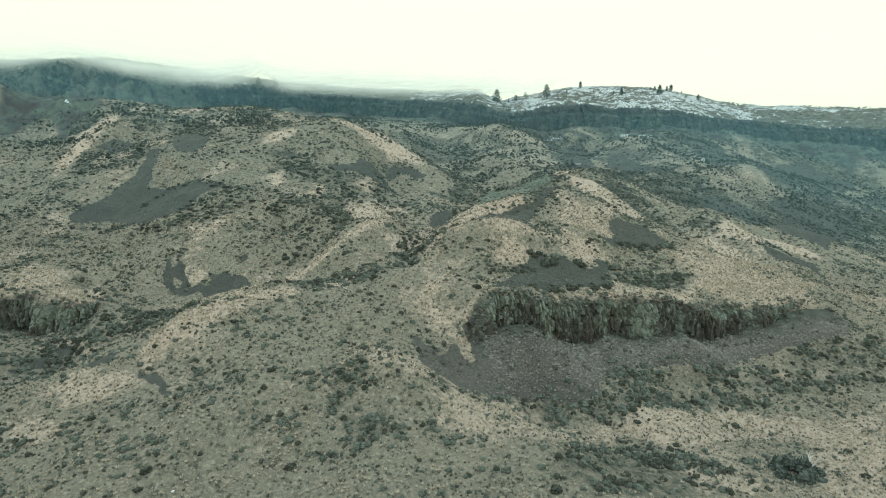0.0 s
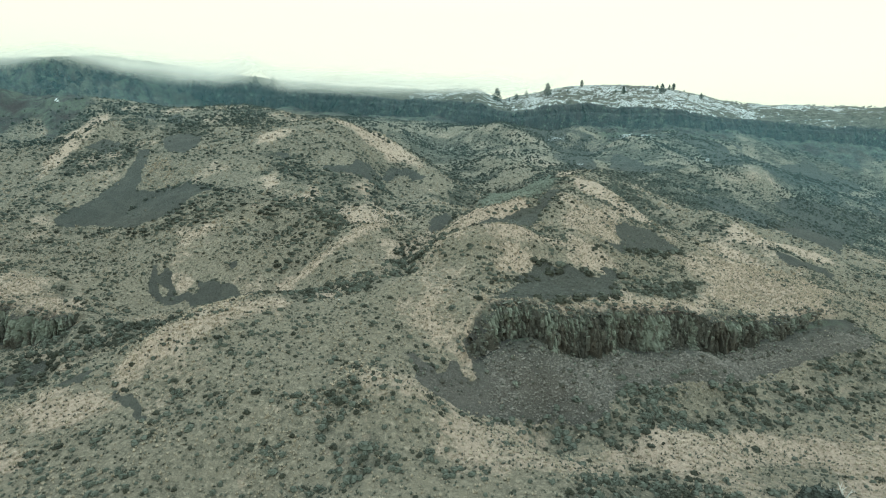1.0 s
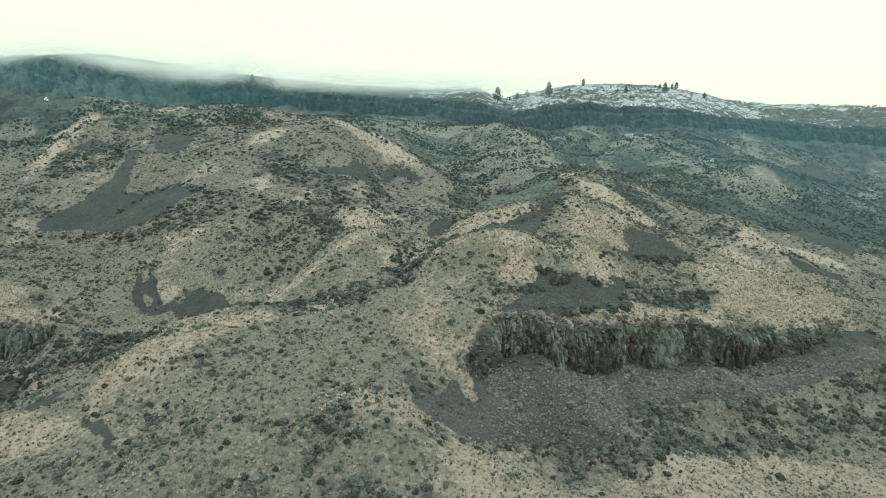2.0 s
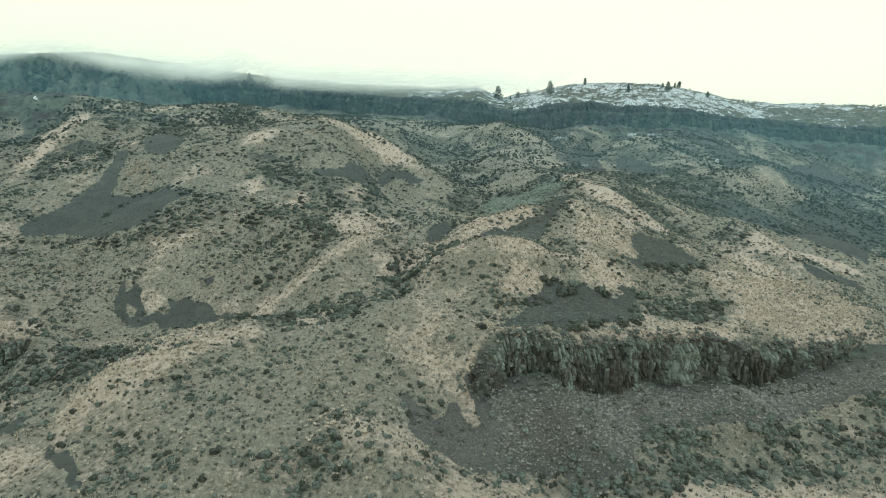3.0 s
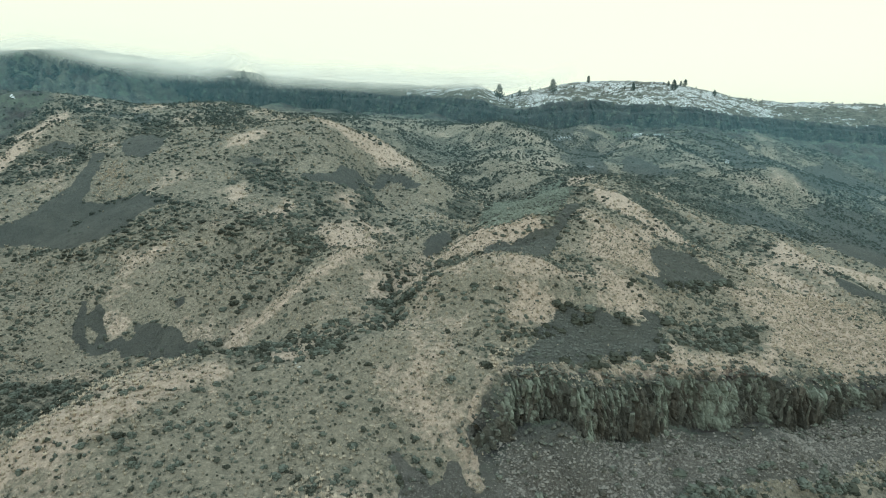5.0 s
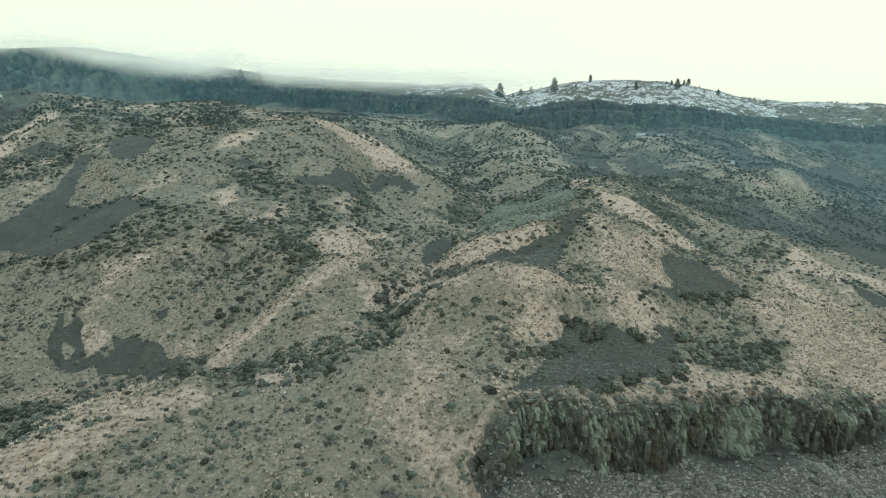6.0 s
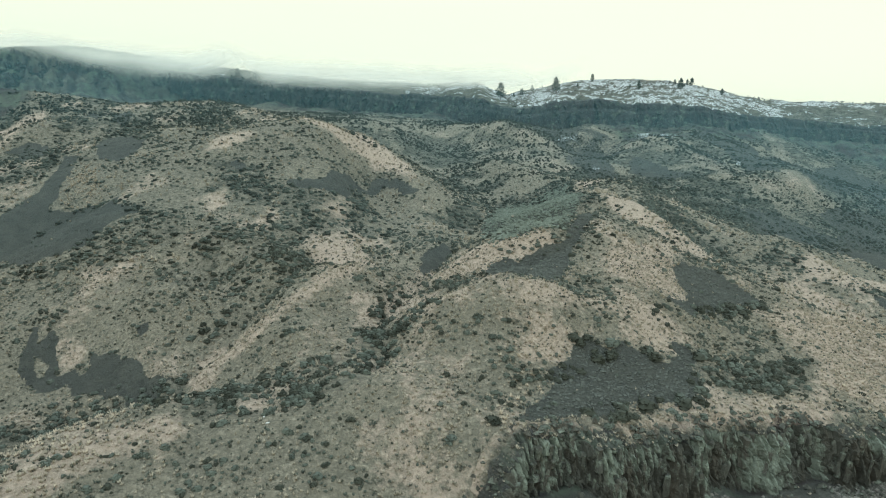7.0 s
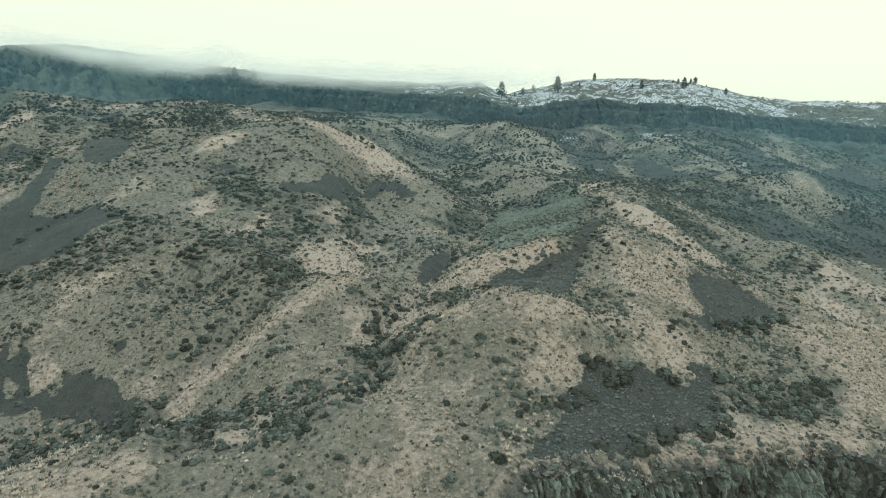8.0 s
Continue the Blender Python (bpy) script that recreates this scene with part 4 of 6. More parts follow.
def cover(px, py):
    """How much of each ground cover lies at a place."""
    reach = 0.010 * (np.maximum(py, 40) + 10)
    jx = px + 0.5 * reach * fbm(px, py, 6, 4, 1) + 0.6 * fbm(px, py, 1.6, 2, 3) + 0.5 * fbm(px, py, 4.5, 2, 5)
    jy = py + 0.9 * reach * fbm(px, py, 6, 4, 2) + 0.7 * fbm(px, py, 1.6, 2, 4) + 0.7 * fbm(px, py, 4.5, 2, 6)
    out = {}
    for key, patches, soft in (("scree", SCREE, 0.5), ("dark", DARK, 3.0), ("warm", WARM, 5.0)):
        w = np.zeros(px.shape)
        for poly in patches.values():
            xs, ys = [p[0] for p in poly], [p[1] for p in poly]
            m = (px > min(xs) - 25) & (px < max(xs) + 25) & (py > min(ys) - 25) & (py < max(ys) + 25)
            if m.any():
                w[m] = np.maximum(w[m], inside(jx[m], jy[m], poly, soft * max(1, 0.5 * (ys[0] / 100))))
        out[key] = w
    for poly in GAP.values():
        out["scree"] = out["scree"] * (1 - inside(px + 0.4 * fbm(px, py, 1.6, 2, 3), py + 0.4 * fbm(px, py, 1.6, 2, 4), poly, 0.6))
    blot = fbm(px, py, 16, 4, 11)
    out["dark"] = np.clip(out["dark"] * (0.95 + 0.8 * blot), 0, 1) + 0.2 * np.clip(fbm(px, py, 22, 4, 12) * 3 - 0.6, 0, 1)
    out["warm"] = np.clip(out["warm"] * (1.0 + 0.9 * fbm(px, py, 7, 4, 13)), 0, 1)
    out["warm"] = np.clip(out["warm"] + 0.5 * np.clip(fbm(px, py, 12, 5, 14) * 2.6 - 0.25, 0, 1) + 0.25 * np.clip(fbm(px * 1.6, py, 3.5, 3, 24) * 2.5 - 0.3, 0, 1), 0, 1)
    out["warm"] = np.clip(out["warm"] + 0.95 * gully_at(px, py, CRESTS)[1] ** 1.9 * np.clip(0.6 + 1.2 * blot, 0, 1), 0, 1)
    out["dark"] = out["dark"] * (1 - 0.7 * out["warm"])
    # warm weight drops with distance ahead
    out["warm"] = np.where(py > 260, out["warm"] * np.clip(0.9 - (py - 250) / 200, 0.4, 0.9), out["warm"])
    # gully lines: thicker brush, and the shade of the crease painted into the ground
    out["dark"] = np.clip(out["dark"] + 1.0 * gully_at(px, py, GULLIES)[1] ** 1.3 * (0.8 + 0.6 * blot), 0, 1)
    # dark weight rises with distance, in bands and blotches
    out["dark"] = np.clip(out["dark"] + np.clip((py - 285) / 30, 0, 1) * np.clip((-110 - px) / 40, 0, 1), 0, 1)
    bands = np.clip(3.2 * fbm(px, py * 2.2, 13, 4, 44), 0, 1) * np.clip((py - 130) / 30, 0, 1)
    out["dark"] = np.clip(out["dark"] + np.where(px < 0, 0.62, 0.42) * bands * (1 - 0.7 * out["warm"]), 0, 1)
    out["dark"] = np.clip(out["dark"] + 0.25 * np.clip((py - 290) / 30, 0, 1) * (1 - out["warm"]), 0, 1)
    edge, top, foot, crest = rim_at(px)
    d = py - edge - rim_wobble(px)
    wide = 20 + 30 * np.clip((-190 - px) / 60, 0, 1) + 14 * np.clip((60 - px) / 60, 0, 1) + 22 * np.clip((px - 60) / 60, 0, 1)
    rock = np.clip((d + wide + 34 * fbm(px, py * 0.7, 26, 4, 15)) / 16, 0, 1) * (1 - 0.8 * out["warm"]) * np.clip((3.2 - d) / 1.5, 0, 1)
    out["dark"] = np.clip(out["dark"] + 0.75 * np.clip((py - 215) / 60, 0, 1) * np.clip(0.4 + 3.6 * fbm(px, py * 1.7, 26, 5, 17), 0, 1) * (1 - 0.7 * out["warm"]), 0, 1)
    for line in (OUTCROP, SIDE_OUTCROP):
        g, run = along(px, py, line)
        h = np.interp(run, np.arange(len(line)), [v[2] for v in line])
        rock = np.maximum(rock, np.clip(h / 2, 0, 1) * np.clip((g + 2.6) / 0.5, 0, 1) * np.clip((0.2 - g) / 0.4, 0, 1))
    for poly in CRAG.values():
        rock = np.maximum(rock, inside(jx, jy, poly, 3.0))
    butte = np.clip((-190 - px) / 60, 0, 1) * np.clip((py - 430) / 20, 0, 1)
    out["rock"] = rock * (1 - butte * np.clip(2.2 * fbm(px, py * 2, 14, 4, 25), 0, 1))
    out["dark"] = np.clip(out["dark"] + butte, 0, 1)
    far = np.clip((py - 225 + 30 * fbm(px, py, 50, 3, 19)) / 60, 0, 1) * np.clip((px - 20) / 60, 0, 1)
    out["scree"] = np.maximum(out["scree"], far * np.clip(0.15 + 2.4 * fbm(px, py * 0.6, 24, 4, 20), 0, 0.75) * (1 - 0.8 * out["warm"]) * np.clip(-d / 20, 0, 1))
    east = np.clip((px + 30) / 60, 0, 1)
    out["snow"] = np.clip((d - 1) / 2, 0, 1) * 0.55 * np.clip((0.6 * fbm(px * 0.35, py, 3.4, 3, 16) + 0.7 * fbm(px, py, 2.6, 3, 18) + 0.5 * fbm(px, py, 30, 2, 29) - 0.30 + 0.52 * east * np.clip((330 - px) / 120, 0.35, 1)) * 6, 0, 1)
    for poly in SNOW.values():
        out["snow"] = np.maximum(out["snow"], inside(px + 1.5 * fbm(px, py, 4, 2, 27), py + 2.5 * fbm(px, py, 4, 2, 28), poly, 2.0) * 0.34)
    flat_top = np.clip((d + 1) / 2, 0, 1)
    out["warm"], out["dark"] = out["warm"] * (1 - flat_top), np.maximum(out["dark"], flat_top)
    g, run = along(px, py, OUTCROP)
    h = np.interp(run, np.arange(len(OUTCROP)), [v[2] for v in OUTCROP])
    out["scree"] = np.maximum(out["scree"], np.clip((px - 7.5) / 1.5, 0, 1) * np.clip((h - 0.6) / 0.5, 0, 1) * np.clip((g + 8.5) / 1.5, 0, 1) * np.clip((0.4 - g) / 0.4, 0, 1))
    out["talus"] = inside(jx, jy, SCREE["talus below the outcrop"], 8.0)
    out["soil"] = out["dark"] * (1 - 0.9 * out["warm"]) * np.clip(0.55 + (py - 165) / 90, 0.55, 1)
    # thin stony soil on the spur in the west
    out["soil"] = np.maximum(out["soil"], 0.42 * np.clip((-15 - px) / 25, 0, 1) * np.clip((py - 126) / 20, 0, 1) * (1 - out["warm"]))
    return out


def sheet_axes():
    ys = [-900, -500, -300, -180, -110, -70, -40, -20, -5, 8, 18, 26, 32]
    y = 37.0
    while y < 540:
        ys.append(y)
        y += 1.1 if 425 < y < 522 else 0.0056 * (y + 12)
    ys += [560, 590, 640, 720, 850, 1050, 1400, 2000, 3000, 4500]
    us = [-7, -4.5, -3, -2.2, -1.7, -1.4, -1.25] + list(np.linspace(-1.14, 1.14, 500)) + [1.25, 1.4, 1.7, 2.2, 3, 4.5, 7]
    return np.array(ys, float), np.array(us, float)


YS, US = sheet_axes()
GY, GU = np.meshgrid(YS, US, indexing="ij")
GX = GU * (np.clip(GY, 30, 560) + 12 + 0.6 * np.maximum(GY - 560, 0))
GX, GY = GX.ravel(), GY.ravel()
COVER = cover(GX, GY)


def rough_height(px, py, cov):
    z = ground_height(px, py)
    amp = np.clip(py / 260, 0.35, 1.3)
    z = z + 0.9 * amp * fbm(px, py, 17, 4, 21) - 0.5 * amp * (1 - cov["scree"]) * np.clip(1 - 5 * np.abs(fbm(px, py * 0.45, 9, 3, 37)), 0, 1) + 0.17 * fbm(px, py, 2.2, 3, 22) * (1 + cov["scree"])
    return z + cov["rock"] * (1.2 * fbm(px, py, 4, 3, 23)) * np.clip(py / 200, 0.2, 2)


GZ = rough_height(GX, GY, COVER)


def mesh_from(name, verts, faces, mat, smooth=False):
    """A mesh object from arrays of corners and of faces with the same number of corners."""
    verts, faces = np.asarray(verts, np.float32), np.asarray(faces, np.int32)
    me = bpy.data.meshes.new(name)
    k = faces.shape[1]
    me.vertices.add(len(verts))
    me.vertices.foreach_set("co", verts.ravel())
    me.loops.add(faces.size)
    me.loops.foreach_set("vertex_index", faces.ravel())
    me.polygons.add(len(faces))
    me.polygons.foreach_set("loop_start", np.arange(0, faces.size, k, dtype=np.int32))
    me.polygons.foreach_set("use_smooth", np.full(len(faces), smooth))
    me.update(calc_edges=True)
    if mat:
        me.materials.append(mat)
    return me


def build_ground():
    nu = len(US)
    a = (np.arange(len(YS) - 1)[:, None] * nu + np.arange(nu - 1)).ravel()
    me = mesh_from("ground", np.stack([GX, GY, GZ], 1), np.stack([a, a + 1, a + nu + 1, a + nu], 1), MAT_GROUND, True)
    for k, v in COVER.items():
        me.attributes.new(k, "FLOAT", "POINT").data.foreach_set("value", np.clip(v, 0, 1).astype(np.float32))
    tagged(new("ground", me), "dry winter steppe hillside with straw grass and dark scree", "ground", kind="structure")


build_ground()
# ---- scattering ----
def scatter(shapes, px, py, pz, size, flat, rng):
    """Copies of the shapes, turned and sized, as one array of corners and one of triangles."""
    vs, fs, base = [], [], 0
    pick = rng.integers(0, len(shapes), len(px))
    for k, (sv, sf) in enumerate(shapes):
        m = np.flatnonzero(pick == k)
        if not len(m):
            continue
        a = rng.uniform(0, 2 * np.pi, len(m))
        c, s = np.cos(a)[:, None], np.sin(a)[:, None]
        sx, sy = size[m, None] * rng.uniform(0.8, 1.25, (len(m), 1)), size[m, None] * rng.uniform(0.8, 1.25, (len(m), 1))
        lx, ly = sv[:, 0] * sx, sv[:, 1] * sy
        v = np.stack([px[m, None] + lx * c - ly * s, py[m, None] + lx * s + ly * c, pz[m, None] + sv[:, 2] * size[m, None] * flat[m, None]], 2)
        vs.append(v.reshape(-1, 3))
        fs.append((sf[None] + (base + np.arange(len(m)) * len(sv))[:, None, None]).reshape(-1, 3))
        base += v.shape[0] * v.shape[1]
    return np.concatenate(vs), np.concatenate(fs)


# ---- basalt outcrops ----
def part(name, me, parent, label="", m=None):
    ob = new(name, me)
    ob.parent = parent
    if m is not None:
        ob.matrix_basis = m
    return tagged(ob, label)


def column_mesh(rng, mat):
    """A broken basalt column a metre thick and a metre high: stacked uneven drums with five or six sides and a chipped head."""
    sides = int(rng.integers(5, 7))
    bm = bmesh.new()
    rings = []
    turn = rng.uniform(0, 6)
    radii = rng.uniform(0.40, 0.62, sides)
    levels, z = [], 0.0
    while z < 0.85:
        tall = rng.uniform(0.22, 0.6)
        shift, w = rng.normal(size=2) * 0.09, rng.uniform(0.7, 1.1)
        levels += [(z, w, shift), (min(z + tall, 0.95), w * rng.uniform(0.75, 1.0), shift + rng.normal(size=2) * 0.05)]
        z += tall + 0.012
    levels.append((1.0, rng.uniform(0.5, 0.85), levels[-1][2]))
    for z, w, shift in levels:
        ring = []
        for j in range(sides):
            a = turn + 2 * math.pi * j / sides
            r = radii[j] * w * rng.uniform(0.9, 1.1)
            chip = rng.uniform(-0.10, 0.02) if z > 0.8 else rng.uniform(-0.01, 0.01)
            ring.append(bm.verts.new((r * math.cos(a) + shift[0], r * math.sin(a) + shift[1], z + chip)))
        rings.append(ring)
    for lo, hi in zip(rings, rings[1:]):
        for j in range(sides):
            bm.faces.new((lo[j], lo[(j + 1) % sides], hi[(j + 1) % sides], hi[j]))
    bm.faces.new(rings[-1])
    bm.faces.new(rings[0][::-1])
    me = bpy.data.meshes.new("column")
    bm.to_mesh(me)
    bm.free()
    me.materials.append(mat)
    return me


def cells(u, v, seed):
    """Jittered cells over a face: for each place the random value and tilt of its cell, and how near its joint is (0 on it)."""
    rng = np.random.default_rng(seed)
    jit = rng.random((64, 64, 4))
    iu, iv = np.floor(u).astype(int), np.floor(v).astype(int)
    first, second = np.full(u.shape, 9.0), np.full(u.shape, 9.0)
    value, tilt = np.zeros(u.shape), np.zeros(u.shape)
    for du in (-1, 0, 1):
        for dv in (-1, 0, 1):
            j = jit[(iu + du) % 64, (iv + dv) % 64]
            gu, gv = u - iu - du - j[..., 0], v - iv - dv - j[..., 1]
            d = np.maximum(np.abs(gu), 0.8 * np.abs(gv)) + 0.25 * np.hypot(gu, gv)
            near = d < first
            second = np.where(near, first, np.minimum(second, d))
            first = np.where(near, d, first)
            value = np.where(near, j[..., 2], value)
            tilt = np.where(near, (j[..., 3] - 0.5) * gu, tilt)
    return value, tilt, second - first


def along_line(line, s):
    """Places, heights and outward directions at distances along a line."""
    L = np.array(line, float)
    cuts = np.concatenate([[0], np.cumsum(np.hypot(*np.diff(L[:, :2], axis=0).T))])
    x, y, h = (np.interp(s, cuts, L[:, k]) for k in range(3))
    e = 1.2
    dx, dy = (np.interp(s + e, cuts, L[:, k]) - np.interp(s - e, cuts, L[:, k]) for k in (0, 1))
    n = np.hypot(dx, dy) + 1e-9
    return x, y, h, dy / n, -dx / n, cuts[-1]


def face_out(s, v, h, seed):
    """How far the rock of the cliff stands out at a distance along it and a share of its height."""
    drop = (1 - v) * h
    wander = 0.55 * fbm(s, drop, 2.4, 3, seed + 1)
    broad = 2.6 * fbm(s, drop * 0.10, 4.6, 2, seed) + 1.1 * fbm(s, drop * 0.12, 1.8, 2, seed + 2)
    value, tilt, joint = cells((s + wander) / 0.72, (drop + 6 * fbm(np.floor((s + wander) / 0.72), s * 0, 3, 1, seed + 4)) / 2.9, seed)
    small, lean, crack = cells((s + 0.6 * wander) / 0.33, drop / 1.0, seed + 9)
    out = broad + 1.0 * (value - 0.5) + 1.5 * tilt + 0.34 * (small - 0.5) + 0.5 * lean
    out = out - 0.75 * np.clip(1 - joint / 0.2, 0, 1) - 0.22 * np.clip(1 - crack / 0.22, 0, 1)
    out = out + 0.16 * fbm(s, drop, 0.5, 2, seed + 3)
    # a splayed foot and a weathered, stepped-back head
    out = out + 1.7 * (1 - v) ** 1.6 - 0.5 * np.clip((v - 0.8) / 0.2, 0, 1) ** 1.5
    return out, value, small


def build_outcrop(line, name, label, seed, pillars):
    rng = np.random.default_rng(seed)
    root = tagged(new(name), label, "rock outcrop", kind="structure")
    length = along_line(line, np.zeros(1))[5]
    S, V = np.meshgrid(np.arange(0, length, 0.11), np.linspace(0, 1, 46), indexing="ij")
    x, y, h, ox, oy, _ = along_line(line, S)
    out, value, small = face_out(S, V, h, seed)
    tame = np.clip(h / 4, 0, 1)
    out = np.maximum(out * tame + 0.9, -1.0)
    out = out - (out + 2.5) * (1 - np.clip((h - 1.0) / 2.6, 0, 1))
    back = ground_height(x - ox * 0.4, y - oy * 0.4, False)
    top = back + tame * (0.7 * (value - 0.55) + 0.6 * fbm(S, S * 0, 3.0, 3, seed + 6)) - 0.9 * tame
    foot = np.minimum(ground_height(x + ox * 4.5, y + oy * 4.5), back - 0.8 * h) - 1.4
    z = foot + (top - foot) * V + 0.10 * fbm(S, V * h, 0.9, 2, seed + 7)
    n = V.shape[1]
    a = (np.arange(V.shape[0] - 1)[:, None] * n + np.arange(n - 1)).ravel()
    a = a[h.ravel()[a] > 1.0]
    fx, fy = x + ox * out, y + oy * out
    me = mesh_from("face", np.stack([fx.ravel(), fy.ravel(), z.ravel()], 1), np.stack([a, a + n, a + n + 1, a + 1], 1), MAT_BASALT)
    # the turf on the brow, from the edge of the rock back to the slope
    lip = np.linspace(0, 1, 9)[None, :]
    bx = fx[:, -1:] * (1 - lip) + (x - ox * 2.5)[:, -1:] * lip
    by = fy[:, -1:] * (1 - lip) + (y - oy * 2.5)[:, -1:] * lip
    bz = (z[:, -1:] + 0.02) * (1 - lip) + (ground_height(bx[:, -1:], by[:, -1:]) + 0.12) * lip + 0.5 * np.sin(np.pi * lip) * fbm(bx, by, 0.9, 3, seed)
    k = (np.arange(len(bx) - 1)[:, None] * 9 + np.arange(8)).ravel()
    k = k[np.repeat(h[:-1, 0], 8) > 2.6]
    brow = mesh_from("brow", np.stack([bx.ravel(), by.ravel(), bz.ravel()], 1), np.stack([k, k + 9, k + 10, k + 1], 1), MAT_GROUND, True)
    cov = cover(bx.ravel(), by.ravel())
    cov["rock"] = np.clip(0.95 - 1.3 * lip + 1.1 * fbm(bx, by, 1.5, 2, seed + 5), 0, 1).ravel()
    cov["warm"] = np.clip(cov["warm"].reshape(bx.shape) + 0.3 * np.clip(3 * lip - 0.6, 0, 1) * (0.8 + fbm(bx, by, 4, 2, seed)) * np.ones_like(bx), 0, 1).ravel()
    for key, val in cov.items():
        brow.attributes.new(key, "FLOAT", "POINT").data.foreach_set("value", np.clip(val, 0, 1).astype(np.float32))
    part("brow", brow, root, "dry turf and stones on the brow")
    for kind, shapes, mat, count, lo, hi, label in (
            ("brow_grass", TUFTS, MAT_TUFT, 16, 0.22, 0.55, "pale bunchgrass on the brow"),
            ("brow_brush", NEAR_BUSH, MAT_SAGE, 1.6, 0.35, 1.3, "grey-green sagebrush on the brow"),
            ("brow_stones", [stone_shape(rng, 0.4) for k in range(6)], MAT_LICHEN, 7, 0.12, 0.5, "lichened stones on the brow")):
        m = int(count * length)
        i, j, u = rng.integers(0, len(bx) - 1, m), rng.integers(0, 8, m), rng.uniform(0, 1, m)
        j = np.where(kind == "brow_stones", j // 2, j)
        ok = h[i, 0] > 3.0
        i, j, u = i[ok], j[ok], u[ok]
        at = [q[i, j] * (1 - u) + q[i, j + 1] * u for q in (bx, by, bz)]
        v, f = scatter(shapes, at[0], at[1], at[2] - 0.03, lo + (hi - lo) * rng.uniform(0, 1, len(u)) ** 2.2, rng.uniform(0.7, 1.1, len(u)), rng)
        tagged(part(kind, mesh_from(kind, v, f, mat), root), label, kind="stuff")
    green = np.clip(0.8 * V - 0.06 + 0.7 * (small - 0.35) + 1.2 * fbm(S, V * h * 0.35, 2.6, 3, seed + 8), 0, 1)
    for key, val in (("tone", value), ("lichen", green)):
        me.attributes.new(key, "FLOAT", "POINT").data.foreach_set("value", np.clip(val, 0, 1).ravel().astype(np.float32))
    part("face", me, root, "broken columnar basalt face")
    # pillars that stand proud of the face
    meshes = [column_mesh(rng, MAT_LICHEN) for k in range(14)]
    s = np.sort(rng.uniform(0.02, 0.97, pillars)) * length
    level = rng.uniform(0.45, 0.97, pillars)
    x, y, h, ox, oy, _ = along_line(line, s)
    out = face_out(s, level, h, seed)[0]
    top = ground_height(x - ox * 0.4, y - oy * 0.4, False)
    foot = np.minimum(ground_height(x + ox * 4.5, y + oy * 4.5), top - 0.8 * h) - 1.4
    for i in range(pillars):
        if h[i] < 2.0:
            continue
        tall = min(rng.uniform(0.18, 0.55) * h[i], level[i] * (top[i] - foot[i]))
        head = foot[i] + level[i] * (top[i] - foot[i])
        w = rng.uniform(0.45, 1.05)
        reach = max(out[i] * min(1, h[i] / 4) + 0.9, -0.8) - 0.12 * w + rng.uniform(-0.2, 0.1)
        m = pose(x[i] + ox[i] * reach, y[i] + oy[i] * reach, head - tall, rng.normal() * 7, rng.normal() * 7, rng.uniform(0, 360)) @ Matrix.Diagonal((w, w * rng.uniform(0.7, 1.3), tall, 1))
        part("column", meshes[int(rng.integers(0, 14))], root, m=m)
    # blocks on the brow and fallen ones along the foot
    m = int(length * 7)
    s = rng.uniform(0.02, 0.95, m) * length
    x, y, h, ox, oy, _ = along_line(line, s)
    low = rng.uniform(0, 1, m) < 0.5
    off = np.where(low, rng.uniform(2.6, 6.0, m), rng.uniform(-3.6, 0.5, m))
    x, y = x + ox * off, y + oy * off
    keep = h > 1.0
    x, y, low = x[keep], y[keep], low[keep]
    z = np.where(low, ground_height(x, y), ground_height(x, y, False) - 0.15)
    size = rng.uniform(0.25, 0.7, len(x)) + 0.5 * rng.uniform(0, 1, len(x)) ** 4
    v, f = scatter([stone_shape(rng, 0.45) for _ in range(8)], x, y, z + 0.1 * size, size, rng.uniform(0.6, 1.1, len(x)), rng)
    tagged(part("broken_rock", mesh_from("broken_rock", v, f, MAT_LICHEN), root), "broken basalt blocks on the brow and foot", kind="stuff")


# ---- talus and boulders ----
def stone_shape(rng, rough):
    """A faceted stone a metre across."""
    v = np.array([(1, 0, 0), (-1, 0, 0), (0, 1, 0), (0, -1, 0), (0, 0, 1), (0, 0, -1)], float) * 0.5
    v = v * rng.uniform(1 - rough, 1 + rough, (6, 1)) + rng.normal(size=(6, 3)) * 0.09
    f = [(0, 2, 4), (2, 1, 4), (1, 3, 4), (3, 0, 4), (2, 0, 5), (1, 2, 5), (3, 1, 5), (0, 3, 5)]
    return v, np.array(f)


